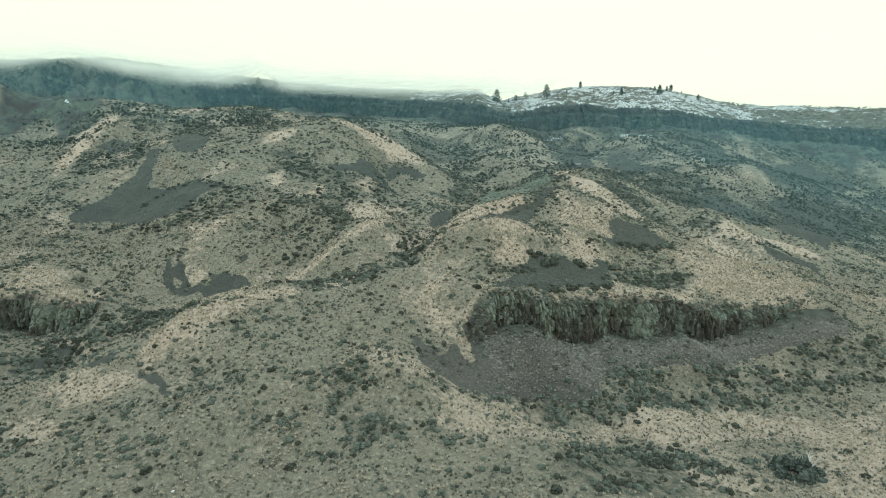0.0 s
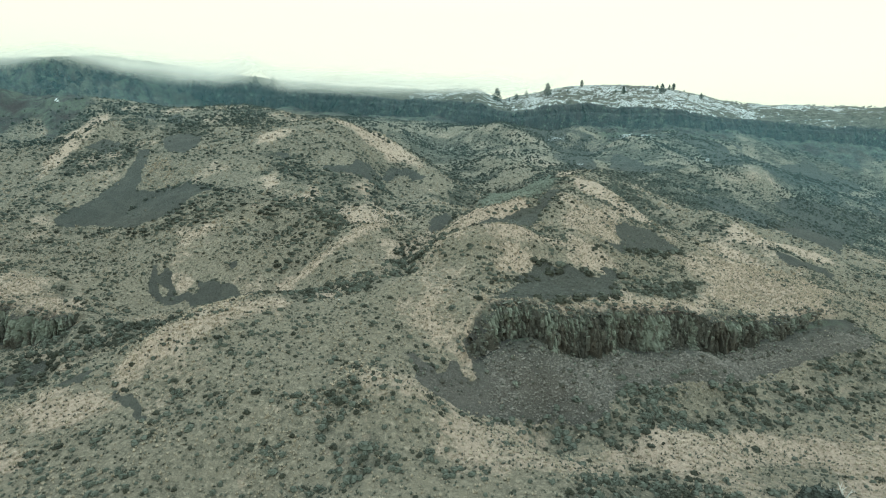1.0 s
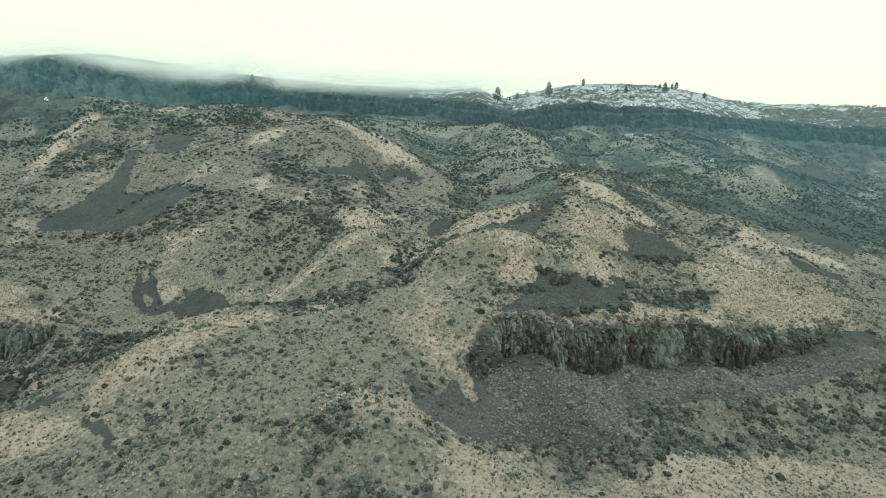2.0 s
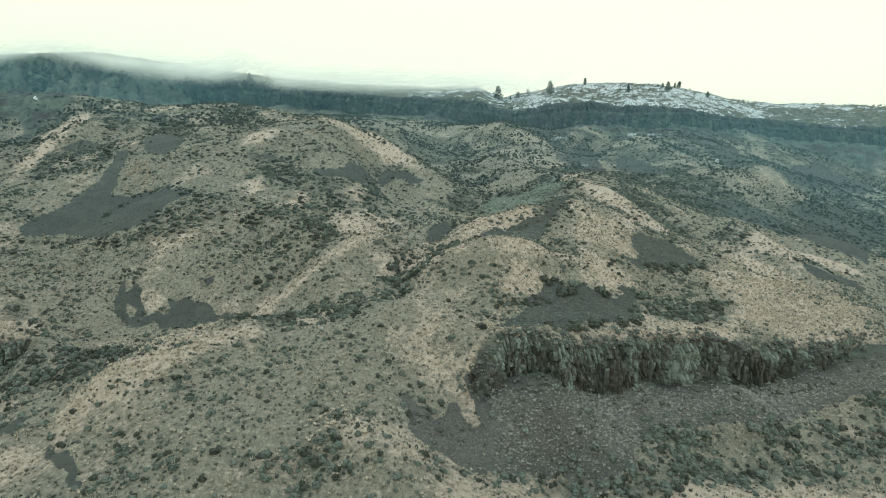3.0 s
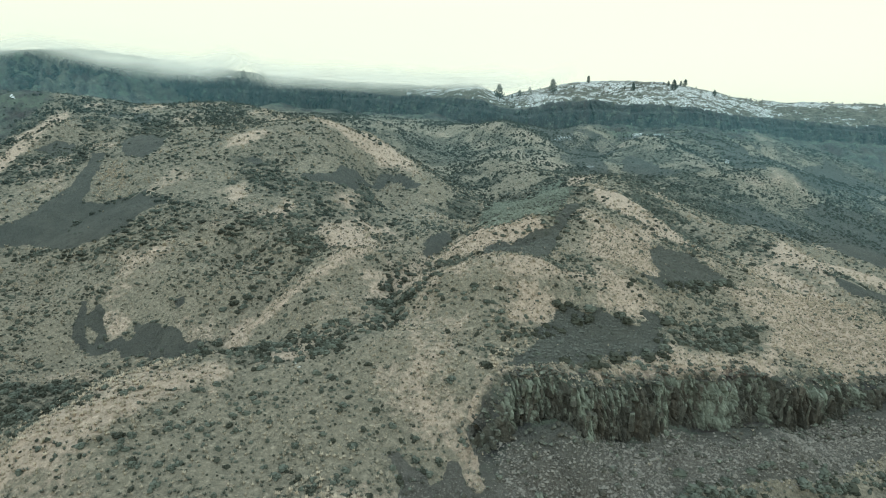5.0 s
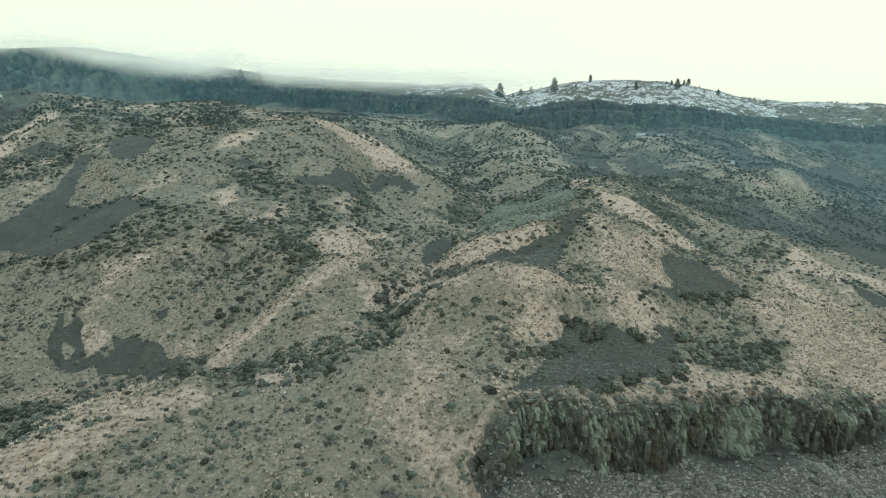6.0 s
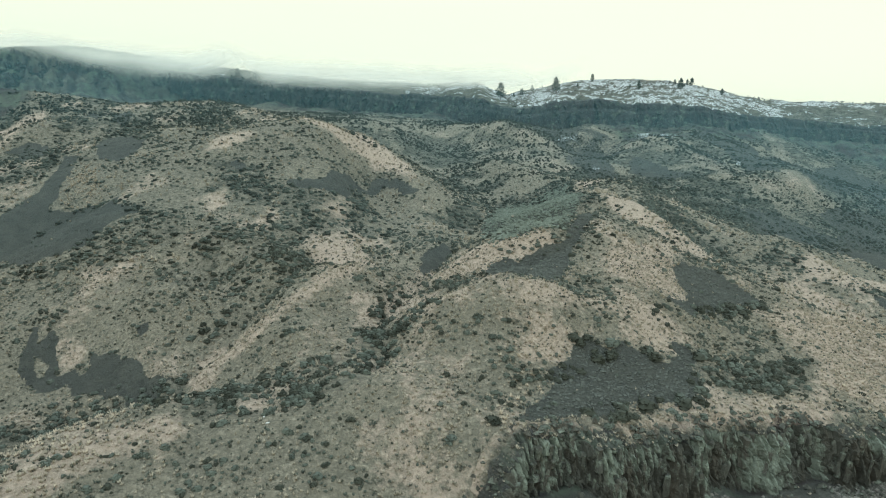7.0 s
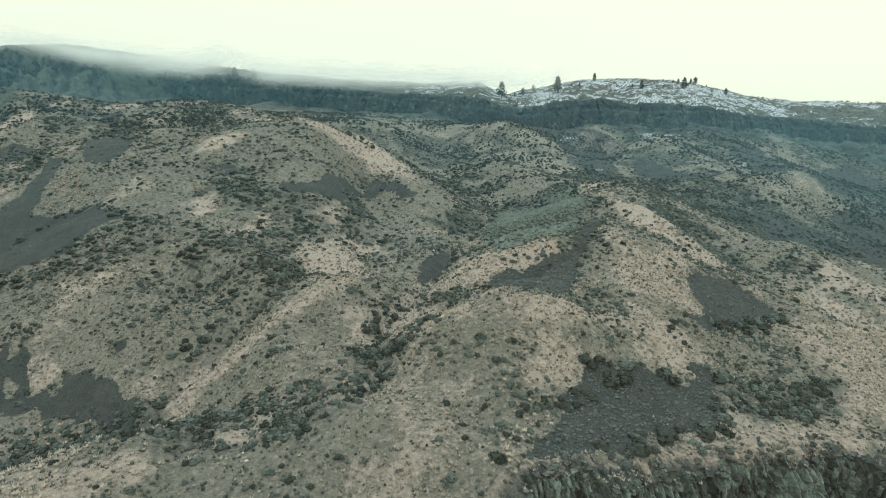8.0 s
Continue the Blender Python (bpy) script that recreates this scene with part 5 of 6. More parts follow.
def build_talus():
    rng = np.random.default_rng(5)
    shapes = [stone_shape(rng, 0.4) for _ in range(9)]
    for name, per, patches, lo, hi in (
            ("talus_stones", 22.0, ("talus below the outcrop",), 0.11, 0.5),
            ("field_stones", 7.0, ("stone field behind the saddle",), 0.4, 1.1),
            ("scree_stones", 10.0, ("scree above the outcrop", "scree at the head of the gully", "scree on the round hill", "dark chute", "big scree chute and apron on the west spur", "gully floor"), 0.17, 0.5)):
        X, Y, S = [], [], []
        for k in patches:
            poly = np.array(SCREE[k])
            (x0, y0), (x1, y1) = poly.min(0) - 2, poly.max(0) + 2
            c = int((x1 - x0) * (y1 - y0) * per)
            x, y = rng.uniform(x0, x1, c), rng.uniform(y0, y1, c)
            m = inside(x + 0.8 * fbm(x, y, 2, 2, 41), y + 0.8 * fbm(x, y, 2, 2, 42), SCREE[k], 3.0) > rng.uniform(0, 1, c)
            X.append(x[m])
            Y.append(y[m])
            S.append((lo + (hi - lo) * rng.uniform(0, 1, m.sum()) ** 3.5) * np.where(x[m] < 7, 0.5, 1.0))
        X, Y, S = np.concatenate(X), np.concatenate(Y), np.concatenate(S)
        Z = rough_height(X, Y, cover(X, Y))
        v, f = scatter(shapes, X, Y, Z + 0.1 * S, S, rng.uniform(0.6, 1.0, len(S)), rng)
        tagged(new(name, mesh_from(name, v, f, {"talus_stones": MAT_STONE, "field_stones": MAT_PALE_STONE}.get(name, MAT_SCREE))), "loose dark basalt stones lying on the scree", "stones", kind="stuff")


def boulder_mesh(rng):
    bm = bmesh.new()
    bmesh.ops.create_icosphere(bm, subdivisions=1, radius=0.5)
    for v in bm.verts:
        v.co = Vector((v.co.x * rng.uniform(0.75, 1.2), v.co.y * rng.uniform(0.75, 1.2), v.co.z * rng.uniform(0.6, 1.0)))
    me = bpy.data.meshes.new("boulder")
    bm.to_mesh(me)
    bm.free()
    me.materials.append(MAT_LICHEN)
    return me


def build_boulders():
    rng = np.random.default_rng(9)
    meshes = [boulder_mesh(rng) for _ in range(7)]
    poly = SCREE["talus below the outcrop"]
    a = np.array(poly)
    made = 0
    while made < 150:
        x, y = rng.uniform(a[:, 0].min(), a[:, 0].max()), rng.uniform(a[:, 1].min(), a[:, 1].max())
        if inside(np.array([x]), np.array([y]), poly, 1.0)[0] < 0.9 or rng.uniform() > 0.35 + 0.65 * (x < 45):
            continue
        px, py = np.array([x]), np.array([y])
        z = float(rough_height(px, py, cover(px, py))[0])
        s = 0.45 + 0.8 * rng.uniform() ** 3
        ob = new("boulder", meshes[made % 7])
        ob.matrix_basis = pose(x, y, z + 0.12 * s, rng.uniform(-25, 25), rng.uniform(-25, 25), rng.uniform(0, 360)) @ Matrix.Diagonal((s, s * rng.uniform(0.7, 1.2), s, 1))
        tagged(ob, "grey basalt boulder lying on the talus slope", "boulder", "boulders on the talus")
        made += 1


# ---- the crags of the rim ----
def crag_shape(rng):
    """A blocky rock pillar, one unit wide and one high."""
    n = 5
    r = rng.uniform(0.4, 0.62, n)
    v, f = [], []
    tip = rng.uniform(0.5, 0.9)
    for z, w in ((0, 1.2), (0.5, 1.0), (rng.uniform(0.7, 0.92), 0.5 + 0.5 * tip), (1.0, tip)):
        for j in range(n):
            a = 2 * np.pi * j / n + 0.2 * rng.normal()
            q = r[j] * w * rng.uniform(0.85, 1.15)
            v.append((q * math.cos(a), q * math.sin(a), z + 0.02 * rng.normal() * (z > 0)))
    for k in range(3):
        for j in range(n):
            a, b = k * n + j, k * n + (j + 1) % n
            f += [(a, b, b + n), (a, b + n, a + n)]
    for j in range(1, n - 1):
        f.append((3 * n, 3 * n + j, 3 * n + j + 1))
    return np.array(v), np.array(f)


def build_rim_face():
    """The broken rock face of the plateau rim, with ledges and talus cones that climb it."""
    S, V = np.meshgrid(np.arange(-215, 620, 0.85), np.linspace(0, 1, 24), indexing="ij")
    edge, top, foot, crest = ragged_rim(S)
    h = top - foot
    drop = (1 - V) * h
    wander = 2.5 * fbm(S, drop, 9, 3, 91)
    value, tilt, joint = cells((S + wander) / 4.2, (drop + 18 * fbm(np.floor((S + wander) / 4.2) * 4.2, S * 0, 9, 1, 92)) / 6.5, 93)
    small, lean, crack = cells((S + wander) / 1.7, drop / 2.2, 94)
    ledge = 1.6 * np.clip(1 - V - 0.30 - 0.12 * fbm(S, S * 0, 30, 3, 95), 0, 0.08) / 0.08
    out = 4.5 + 3.2 * fbm(S, drop * 0.3, 16, 3, 96) + 2.4 * (value - 0.5) + 2.5 * tilt + 0.9 * (small - 0.5) + ledge
    out = out - 0.35 * np.clip(1 - joint / 0.25, 0, 1) + 3.5 * (1 - V) ** 1.4 - 2.5 * np.clip((V - 0.8) / 0.2, 0, 1) ** 2
    out = np.where(V > 0.999, -3.0, out)
    y = edge + rim_wobble(S) - out
    z = foot - 3 + (h + 3) * V + np.where(V > 0.9, 1.3 * (value - 0.6) + 0.7 * (small - 0.5), 0)
    n = V.shape[1]
    a = (np.arange(V.shape[0] - 1)[:, None] * n + np.arange(n - 1)).ravel()
    me = mesh_from("rim_face", np.stack([S.ravel(), y.ravel(), z.ravel()], 1), np.stack([a, a + n, a + n + 1, a + 1], 1), MAT_RIM)
    tagged(new("rim_face", me), "dark broken basalt cliff below the snowy plateau", "cliff", kind="structure")


def build_rim_crags():
    rng = np.random.default_rng(14)
    x = np.concatenate([rng.uniform(-430, 560, 1100), rng.uniform(-420, -190, 800)])
    edge, top, foot, crest = ragged_rim(x)
    wide = 7 + 26 * np.clip((-190 - x) / 60, 0, 1)
    q = rng.uniform(0.02, 1, len(x)) ** 0.7
    y = edge + rim_wobble(x) - 1.5 - wide * (1 - q) - rng.uniform(0, 4.5, len(x))
    keep = fbm(x, y, 22, 3, 71) + 0.3 * q > 0.02
    x, y, q, top, foot = x[keep], y[keep], q[keep], top[keep], foot[keep]
    size = 1.2 + 4.2 * rng.uniform(0, 1, len(x)) ** 2.2
    low = ground_height(x, y) - 0.4 * size
    tall = size * rng.uniform(0.5, 1.3, len(x))
    shapes = [crag_shape(rng) for _ in range(10)] + [stone_shape(rng, 0.4) for _ in range(6)]
    v, f = scatter(shapes, x, y, low, size, tall / size, rng)
    tagged(new("rim_crags", mesh_from("rim_crags", v, f, MAT_RIM)), "dark broken basalt crags of the plateau rim", "rocks", kind="stuff")


def build_plateau_stones():
    """Dark stones and low bushes that stick out of the snow above the rim."""
    rng = np.random.default_rng(27)
    x = rng.uniform(45, 420, 2600)
    edge = rim_at(x)[0] + rim_wobble(x)
    y = edge + 4 + rng.uniform(0, 60, len(x))
    keep = fbm(x, y, 15, 3, 77) > -0.15
    x, y = x[keep], y[keep]
    size = 0.7 + 1.6 * rng.uniform(0, 1, len(x)) ** 2.5
    shapes = [stone_shape(rng, 0.4) for _ in range(6)]
    v, f = scatter(shapes, x, y, ground_height(x, y) + 0.2, size, rng.uniform(0.5, 0.9, len(x)), rng)
    tagged(new("plateau_stones", mesh_from("plateau_stones", v, f, MAT_STONE)), "dark stones showing through thin snow above the rim", "stones", kind="stuff")
# ---- sagebrush ----
RNG = np.random.default_rng(11)


def bush_shape(rng, blades, core):
    """One bush a metre across: lumpy rounded clumps with short leaf sprays standing out of them."""
    verts, tris = [], []
    clumps = [(0.0, 0.0, 0.34, 0.44)] + [(0.27 * math.cos(a), 0.27 * math.sin(a), rng.uniform(0.17, 0.26), rng.uniform(0.24, 0.42)) for a in rng.uniform(0, 6.283, core - 1)]
    for cx, cy, rad, tall in clumps:
        k, ring = len(verts), 4 if core < 4 else 6
        for lev, (r, z) in enumerate(((0.95, -0.15), (1.08, 0.35), (0.66, 0.85))):
            for j in range(ring):
                a = 2 * np.pi * (j + 0.5 * lev) / ring
                q = rad * r * rng.uniform(0.62, 1.32)
                verts.append(np.array([cx + q * math.cos(a), cy + q * math.sin(a), tall * z * rng.uniform(0.85, 1.15)]))
        verts.append(np.array([cx, cy, tall]))
        for lev in range(2):
            for j in range(ring):
                p, q = k + lev * ring + j, k + lev * ring + (j + 1) % ring
                tris += [(p, q, q + ring), (p, q + ring, p + ring)]
        for j in range(ring):
            tris.append((k + 2 * ring + j, k + 2 * ring + (j + 1) % ring, k + 3 * ring))
    for _ in range(blades):
        cx, cy, rad, tall = clumps[int(rng.integers(0, len(clumps)))]
        a, h = rng.uniform(0, 2 * np.pi), rng.uniform(0.1, 1.0)
        r = rad * math.sqrt(max(0.05, 1 - 0.8 * h * h))
        c = np.array([cx + r * math.cos(a), cy + r * math.sin(a), tall * h])
        out = np.array([math.cos(a) * (1 - 0.6 * h), math.sin(a) * (1 - 0.6 * h), 0.4 + h])
        out /= np.linalg.norm(out)
        side = np.cross(out, rng.normal(size=3))
        side /= np.linalg.norm(side)
        s = rng.uniform(0.07, 0.17)
        k = len(verts)
        verts += [c - side * s * 0.7 - out * s * 0.4, c + side * s * 0.7 - out * s * 0.4, c + out * s * rng.uniform(0.7, 1.4)]
        tris.append((k, k + 1, k + 2))
    return np.array(verts), np.array(tris)


LOW_BUSH = [bush_shape(RNG, 0, 1) for _ in range(6)]
NEAR_BUSH = [bush_shape(RNG, 28, 4) for _ in range(8)]
FAR_BUSH = [bush_shape(RNG, 3, 3) for _ in range(6)]


def tuft_shape(rng, blades):
    """A tuft of dry bunchgrass, blades leaning out from one root."""
    verts, tris = [], []
    for k in range(blades):
        a = 2 * np.pi * k / blades + rng.uniform(-0.4, 0.4)
        out = np.array([math.cos(a), math.sin(a), 0])
        side = np.array([-math.sin(a), math.cos(a), 0]) * 0.16
        verts += [out * 0.1 - side, out * 0.1 + side, out * rng.uniform(0.35, 0.6) + np.array([0, 0, rng.uniform(0.35, 0.8)])]
        tris.append((3 * k, 3 * k + 1, 3 * k + 2))
    return np.array(verts), np.array(tris)


TUFTS = [tuft_shape(RNG, 7) for _ in range(6)]


def spots(count, near, far):
    y = RNG.uniform(near, far, count)
    x = RNG.uniform(-1, 1, count) * (y + 14) * 0.98
    keep = RNG.uniform(0, 1, len(y)) < (y + 14) / (far + 14)
    x, y = x[keep], y[keep]
    return x, y, cover(x, y)


def thin(x, y, cov, want):
    keep = RNG.uniform(0, 1, len(y)) < want
    cov = {k: v[keep] for k, v in cov.items()}
    x, y = x[keep], y[keep]
    return x, y, rough_height(x, y, cov), cov


def sage_want(x, y, cov):
    """Thick in the draws and along the edges of the scree, thin on the grass, hardly any on open scree or rock."""
    rim = np.clip(4 * cov["scree"] * (1 - cov["scree"]), 0, 1)
    rows = np.clip(0.18 + np.where(y < 140, 2.7 * fbm(x, y * 1.7, 6.5, 4, 31), 2.9 * fbm(x, y * 2.0, 11, 4, 31)), 0, 1.3)
    w = 0.065 + (0.40 + np.where(y < 140, 0.36, 0.5) * cov["dark"]) * rows + np.interp(y, [72, 120, 140, 165], [0.06, 0.12, 0.16, 0.46]) * cov["dark"] + 0.2 * np.clip((y - 225) / 30, 0, 1) * rows - 0.12 * cov["warm"] + 0.8 * rim
    w = w + 0.14 * np.clip((y - 135) / 20, 0, 1)
    w = w * (1 - 0.68 * cov["warm"] * (1 - cov["dark"]))
    w = w * np.clip(1.25 - (y - 180) / 220, 0.45, 1)
    return w * (1 - np.where(y > 240, 0.7, 0.97) * np.clip(cov["scree"] * 1.6 - 0.4, 0, 1)) * (1 - cov["rock"]) * (1 - 0.7 * cov["snow"])


def build_bushes():
    for name, shapes, mat, count, near, far, lo, hi, label in (
            ("sagebrush_cover", NEAR_BUSH, MAT_SAGE, 60000, 38, 150, 0.34, 1.2, "grey-green sagebrush scattered over the near slopes"),
            ("bitterbrush_cover", NEAR_BUSH, MAT_DARK_BUSH, 32000, 38, 150, 0.30, 1.0, "dark olive brush dotted over the near slopes"),
            ("distant_sagebrush", FAR_BUSH, MAT_SAGE, 120000, 150, 330, 0.5, 1.5, "grey-green sagebrush on the farther slopes"),
            ("distant_brush", FAR_BUSH, MAT_DARK_BUSH, 62000, 150, 450, 0.5, 1.7, "dark brush on the farther slopes")):
        x, y, cov = spots(count, near, far)
        x, y, z, cov = thin(x, y, cov, sage_want(x, y, cov) * (1 + (0.9 if mat is MAT_DARK_BUSH else -0.35) * cov["dark"]))
        size = RNG.uniform(0, 1, len(x)) ** 2.8 * (hi - lo) + lo + 0.75 * cov["dark"] * RNG.uniform(0, 1, len(x)) ** 1.5
        v, f = scatter(shapes, x, y, z, size, RNG.uniform(0.75, 1.2, len(x)) * np.where(y > 150, 0.7, 1.0), RNG)
        tagged(new(name, mesh_from(name, v, f, mat)), label, "shrubs", kind="stuff")
    x, y, cov = spots(85000, 38, 170)
    x, y, z, cov = thin(x, y, cov, (0.55 + 0.4 * fbm(x, y, 5, 3, 35)) * (1 - 0.9 * cov["scree"]) * (1 - cov["rock"]))
    v, f = scatter(TUFTS, x, y, z, RNG.uniform(0.22, 0.55, len(x)), RNG.uniform(0.7, 1.1, len(x)), RNG)
    tagged(new("low_sage", mesh_from("low_sage", v, f, MAT_SAGE)), "small dark sage and weeds between the grass", "shrubs", kind="stuff")
    for name, count, near, far, lo, hi in (("bunchgrass", 140000, 38, 150, 0.24, 0.58), ("distant_bunchgrass", 34000, 150, 290, 0.6, 1.2)):
        x, y, cov = spots(count, near, far)
        want = (0.12 + 0.75 * cov["warm"] + 0.6 * np.clip(fbm(x, y, 7, 3, 33) * 2.4, 0, 1)) * (1 - 0.98 * cov["scree"]) * (1 - cov["rock"]) * (1 - 0.7 * cov["dark"])
        x, y, z, cov = thin(x, y, cov, want)
        v, f = scatter(TUFTS, x, y, z, RNG.uniform(0, 1, len(x)) ** 1.5 * (hi - lo) + lo, RNG.uniform(0.8, 1.25, len(x)), RNG)
        tagged(new(name, mesh_from(name, v, f, MAT_TUFT)), "pale straw bunchgrass tufts on the dry slopes", "grass", kind="stuff")


    # streaks of brush on the slopes below the rim
    x, y, cov = spots(75000, 235, 455)
    streak = np.clip(7 * fbm(x, y * 2.6, 20, 5, 81) - 0.15 + 0.3 * cov["dark"] - 0.5 * cov["warm"], 0.03, 1)
    x, y, z, cov = thin(x, y, cov, streak * (1 - 0.75 * cov["rock"]) * np.clip((rim_at(x)[0] - 8 - y) / 6, 0, 1))
    v, f = scatter(LOW_BUSH, x, y, z - 0.1, 0.9 + 1.7 * RNG.uniform(0, 1, len(x)) ** 2, RNG.uniform(0.8, 1.1, len(x)), RNG)
    tagged(new("slope_brush", mesh_from("slope_brush", v, f, MAT_DARK_BUSH)), "streaks of dark brush below the plateau rim", "shrubs", kind="stuff")
    # the slope under the start of the flight
    for name, shapes, mat, count, lo, hi, label in (
            ("sagebrush_cover", NEAR_BUSH, MAT_SAGE, 2600, 0.34, 1.3, "grey-green sagebrush on the slope under the start"),
            ("bitterbrush_cover", NEAR_BUSH, MAT_DARK_BUSH, 1300, 0.3, 1.1, "dark olive brush on the slope under the start"),
            ("bunchgrass", TUFTS, MAT_TUFT, 6000, 0.22, 0.5, "pale straw bunchgrass on the slope under the start")):
        x, y = RNG.uniform(-70, 70, count), RNG.uniform(-35, 40, count)
        cov = cover(x, y)
        x, y, z, cov = thin(x, y, cov, np.clip(0.5 + 1.2 * fbm(x, y, 11, 3, 31), 0.1, 1))
        v, f = scatter(shapes, x, y, z, lo + (hi - lo) * RNG.uniform(0, 1, len(x)) ** 2.8, RNG.uniform(0.8, 1.2, len(x)), RNG)
        tagged(new(name, mesh_from(name, v, f, mat)), label, "grass" if name == "bunchgrass" else "shrubs", kind="stuff")


# rows of larger brush: places on the plan, half width, size
ROWS_OF_BRUSH_ONE = {
    'tip of the small scree': ([(17.6, 116.2), (19.2, 117.1), (20.7, 117.4), (22, 116.9), (22.5, 116.2)], 1, 2.4),
    'notch of the small scree': ([(27.5, 116.4), (29.4, 117.5), (30.3, 117)], 0.8, 2),
    'east tip of the small scree': ([(37.2, 120.2), (39.7, 121.6), (40.7, 120.4)], 1, 2.2),
    'east edge of the small scree': ([(34.3, 115.4), (34.8, 113.6), (33.1, 111.4)], 1, 2),
    'belt over the cliff': ([(19.7, 104.4), (21.8, 106.3), (24.1, 107.6), (27, 108.5), (29.1, 109.1), (31.4, 109.1)], 0.8, 2.2),
    'lower belt over the cliff': ([(13.4, 101.1), (15.2, 101.4), (17, 102.1), (18.9, 102.9), (21, 104)], 1, 1.8),
    'upper row on the shelf': ([(45.3, 121.9), (47.8, 122), (52.4, 124.4), (56.2, 126.5)], 1.2, 1.7),
    'lower row on the shelf': ([(39.2, 114.8), (42.5, 116.7), (44.3, 116.2), (49.1, 119.1), (50.9, 119.5)], 1.2, 1.7),
    'foot of the round hill scree': ([(41.8, 131.3), (47.8, 136.3), (52.8, 139.4), (60.2, 144.8)], 1.2, 2.2),
}
ROWS_OF_BRUSH_TWO = {
    'west foot of the round hill scree': ([(32.9, 128.4), (34.4, 127.9), (35.2, 126.9)], 1.2, 1.6),
    'edge of the small scree in the west': ([(9, 107.8), (11.8, 108.5), (14.6, 109.7), (18.4, 112.2)], 0.8, 1.5),
    'row across the apron': ([(-93.1, 172.7), (-91.9, 176.7), (-89.3, 177.8), (-87, 180.5), (-81.7, 179.7)], 0.9, 1.5),
    'row on the apron': ([(-77, 180.8), (-69.1, 172.4), (-65.6, 171)], 0.9, 1.8),
    'edge of the apron': ([(-74.7, 161.9), (-70.8, 163.2), (-68.2, 164.9), (-67.2, 167.4), (-62.2, 166.9)], 1.5, 2),
    'upper rib of the apron': ([(-129.8, 226.6), (-111.4, 204.8), (-109.6, 210.3), (-107.7, 200.3)], 1.5, 1.6),
    'draw under the gully scree': ([(-53, 113.6), (-51.4, 117.2), (-48.4, 119.5), (-44.3, 120), (-39.1, 119.3), (-35.5, 119.8)], 1.6, 1.7),
    'draw behind the knoll': ([(-28.5, 107.4), (-28.1, 111.9), (-23.8, 110.9), (-20.1, 113.8)], 1.6, 1.5),
    'draw below the saddle': ([(-8.4, 117.1), (-6.6, 120.6), (-5.3, 122), (-3, 122.3), (-0.1, 122.3)], 1.3, 1.5),
}
ROWS_OF_BRUSH_THREE = {
    'notch on the middle ridge': ([(-9.4, 131.5), (-9.4, 135.5), (-7.5, 139)], 1, 1.6),
    'bank of the draw': ([(-38.1, 129.2), (-37, 131.6), (-35.9, 133.2), (-37.1, 135.4)], 1.2, 1.7),
    'upper bank of the draw': ([(-35.5, 136.2), (-35.6, 139.7), (-35.6, 143.6)], 1.2, 1.6),
    'brush on the gully floor': ([(-76.5, 91.7), (-72.7, 94.5), (-67.8, 96.4), (-62, 99), (-57.1, 103.8)], 2.2, 1.7),
    'brush by the ledge': ([(-62.7, 100.4), (-59.7, 104.8), (-58.3, 113.1)], 1.8, 1.5),
    'row under the talus': ([(15.2, 85), (19.6, 84), (25.5, 85.6), (29.8, 84.2), (37.8, 88.1), (44.2, 89.6)], 1.6, 1.8),
    'row beside the talus': ([(29.3, 92.6), (34.7, 94), (41.1, 95), (47.8, 96.3), (53.9, 97.7)], 1.6, 1.9),
}
ROWS_OF_BRUSH_FOUR = {
    'thicket in the spur bowl': ([(-46.5, 156.6), (-41.0, 159.4), (-36.9, 163.7), (-31.5, 164.6)], 2.6, 2.1),
    'thicket on the spur ledge': ([(-48.7, 182.0), (-42.5, 182.7), (-35.6, 181.2)], 2, 1.9),
    'thicket behind the ridge': ([(-34.3, 173.4), (-30.0, 172.8), (-24.5, 169.4)], 2.2, 2),
    'thicket at the ridge head': ([(-20.6, 202.3), (-20.6, 182.7), (-22.2, 176.6)], 2, 2),
    'belt across the front': ([(-27.6, 105.6), (-23.3, 109.7), (-18.7, 111.2), (-13.7, 112.3), (-8.4, 117.1)], 2.6, 1.6),
    'brush on the draw side': ([(-35.8, 138.9), (-33.2, 142.4), (-29.8, 144.0), (-27.1, 148.1)], 2.4, 1.7),
    'brush under the apron': ([(-83.1, 155.7), (-76.5, 155.7), (-70.5, 156.9), (-63.8, 156.7), (-57.3, 159.2)], 2.2, 1.8),
}
ROWS_OF_BRUSH = {**ROWS_OF_BRUSH_ONE, **ROWS_OF_BRUSH_TWO, **ROWS_OF_BRUSH_THREE, **ROWS_OF_BRUSH_FOUR}


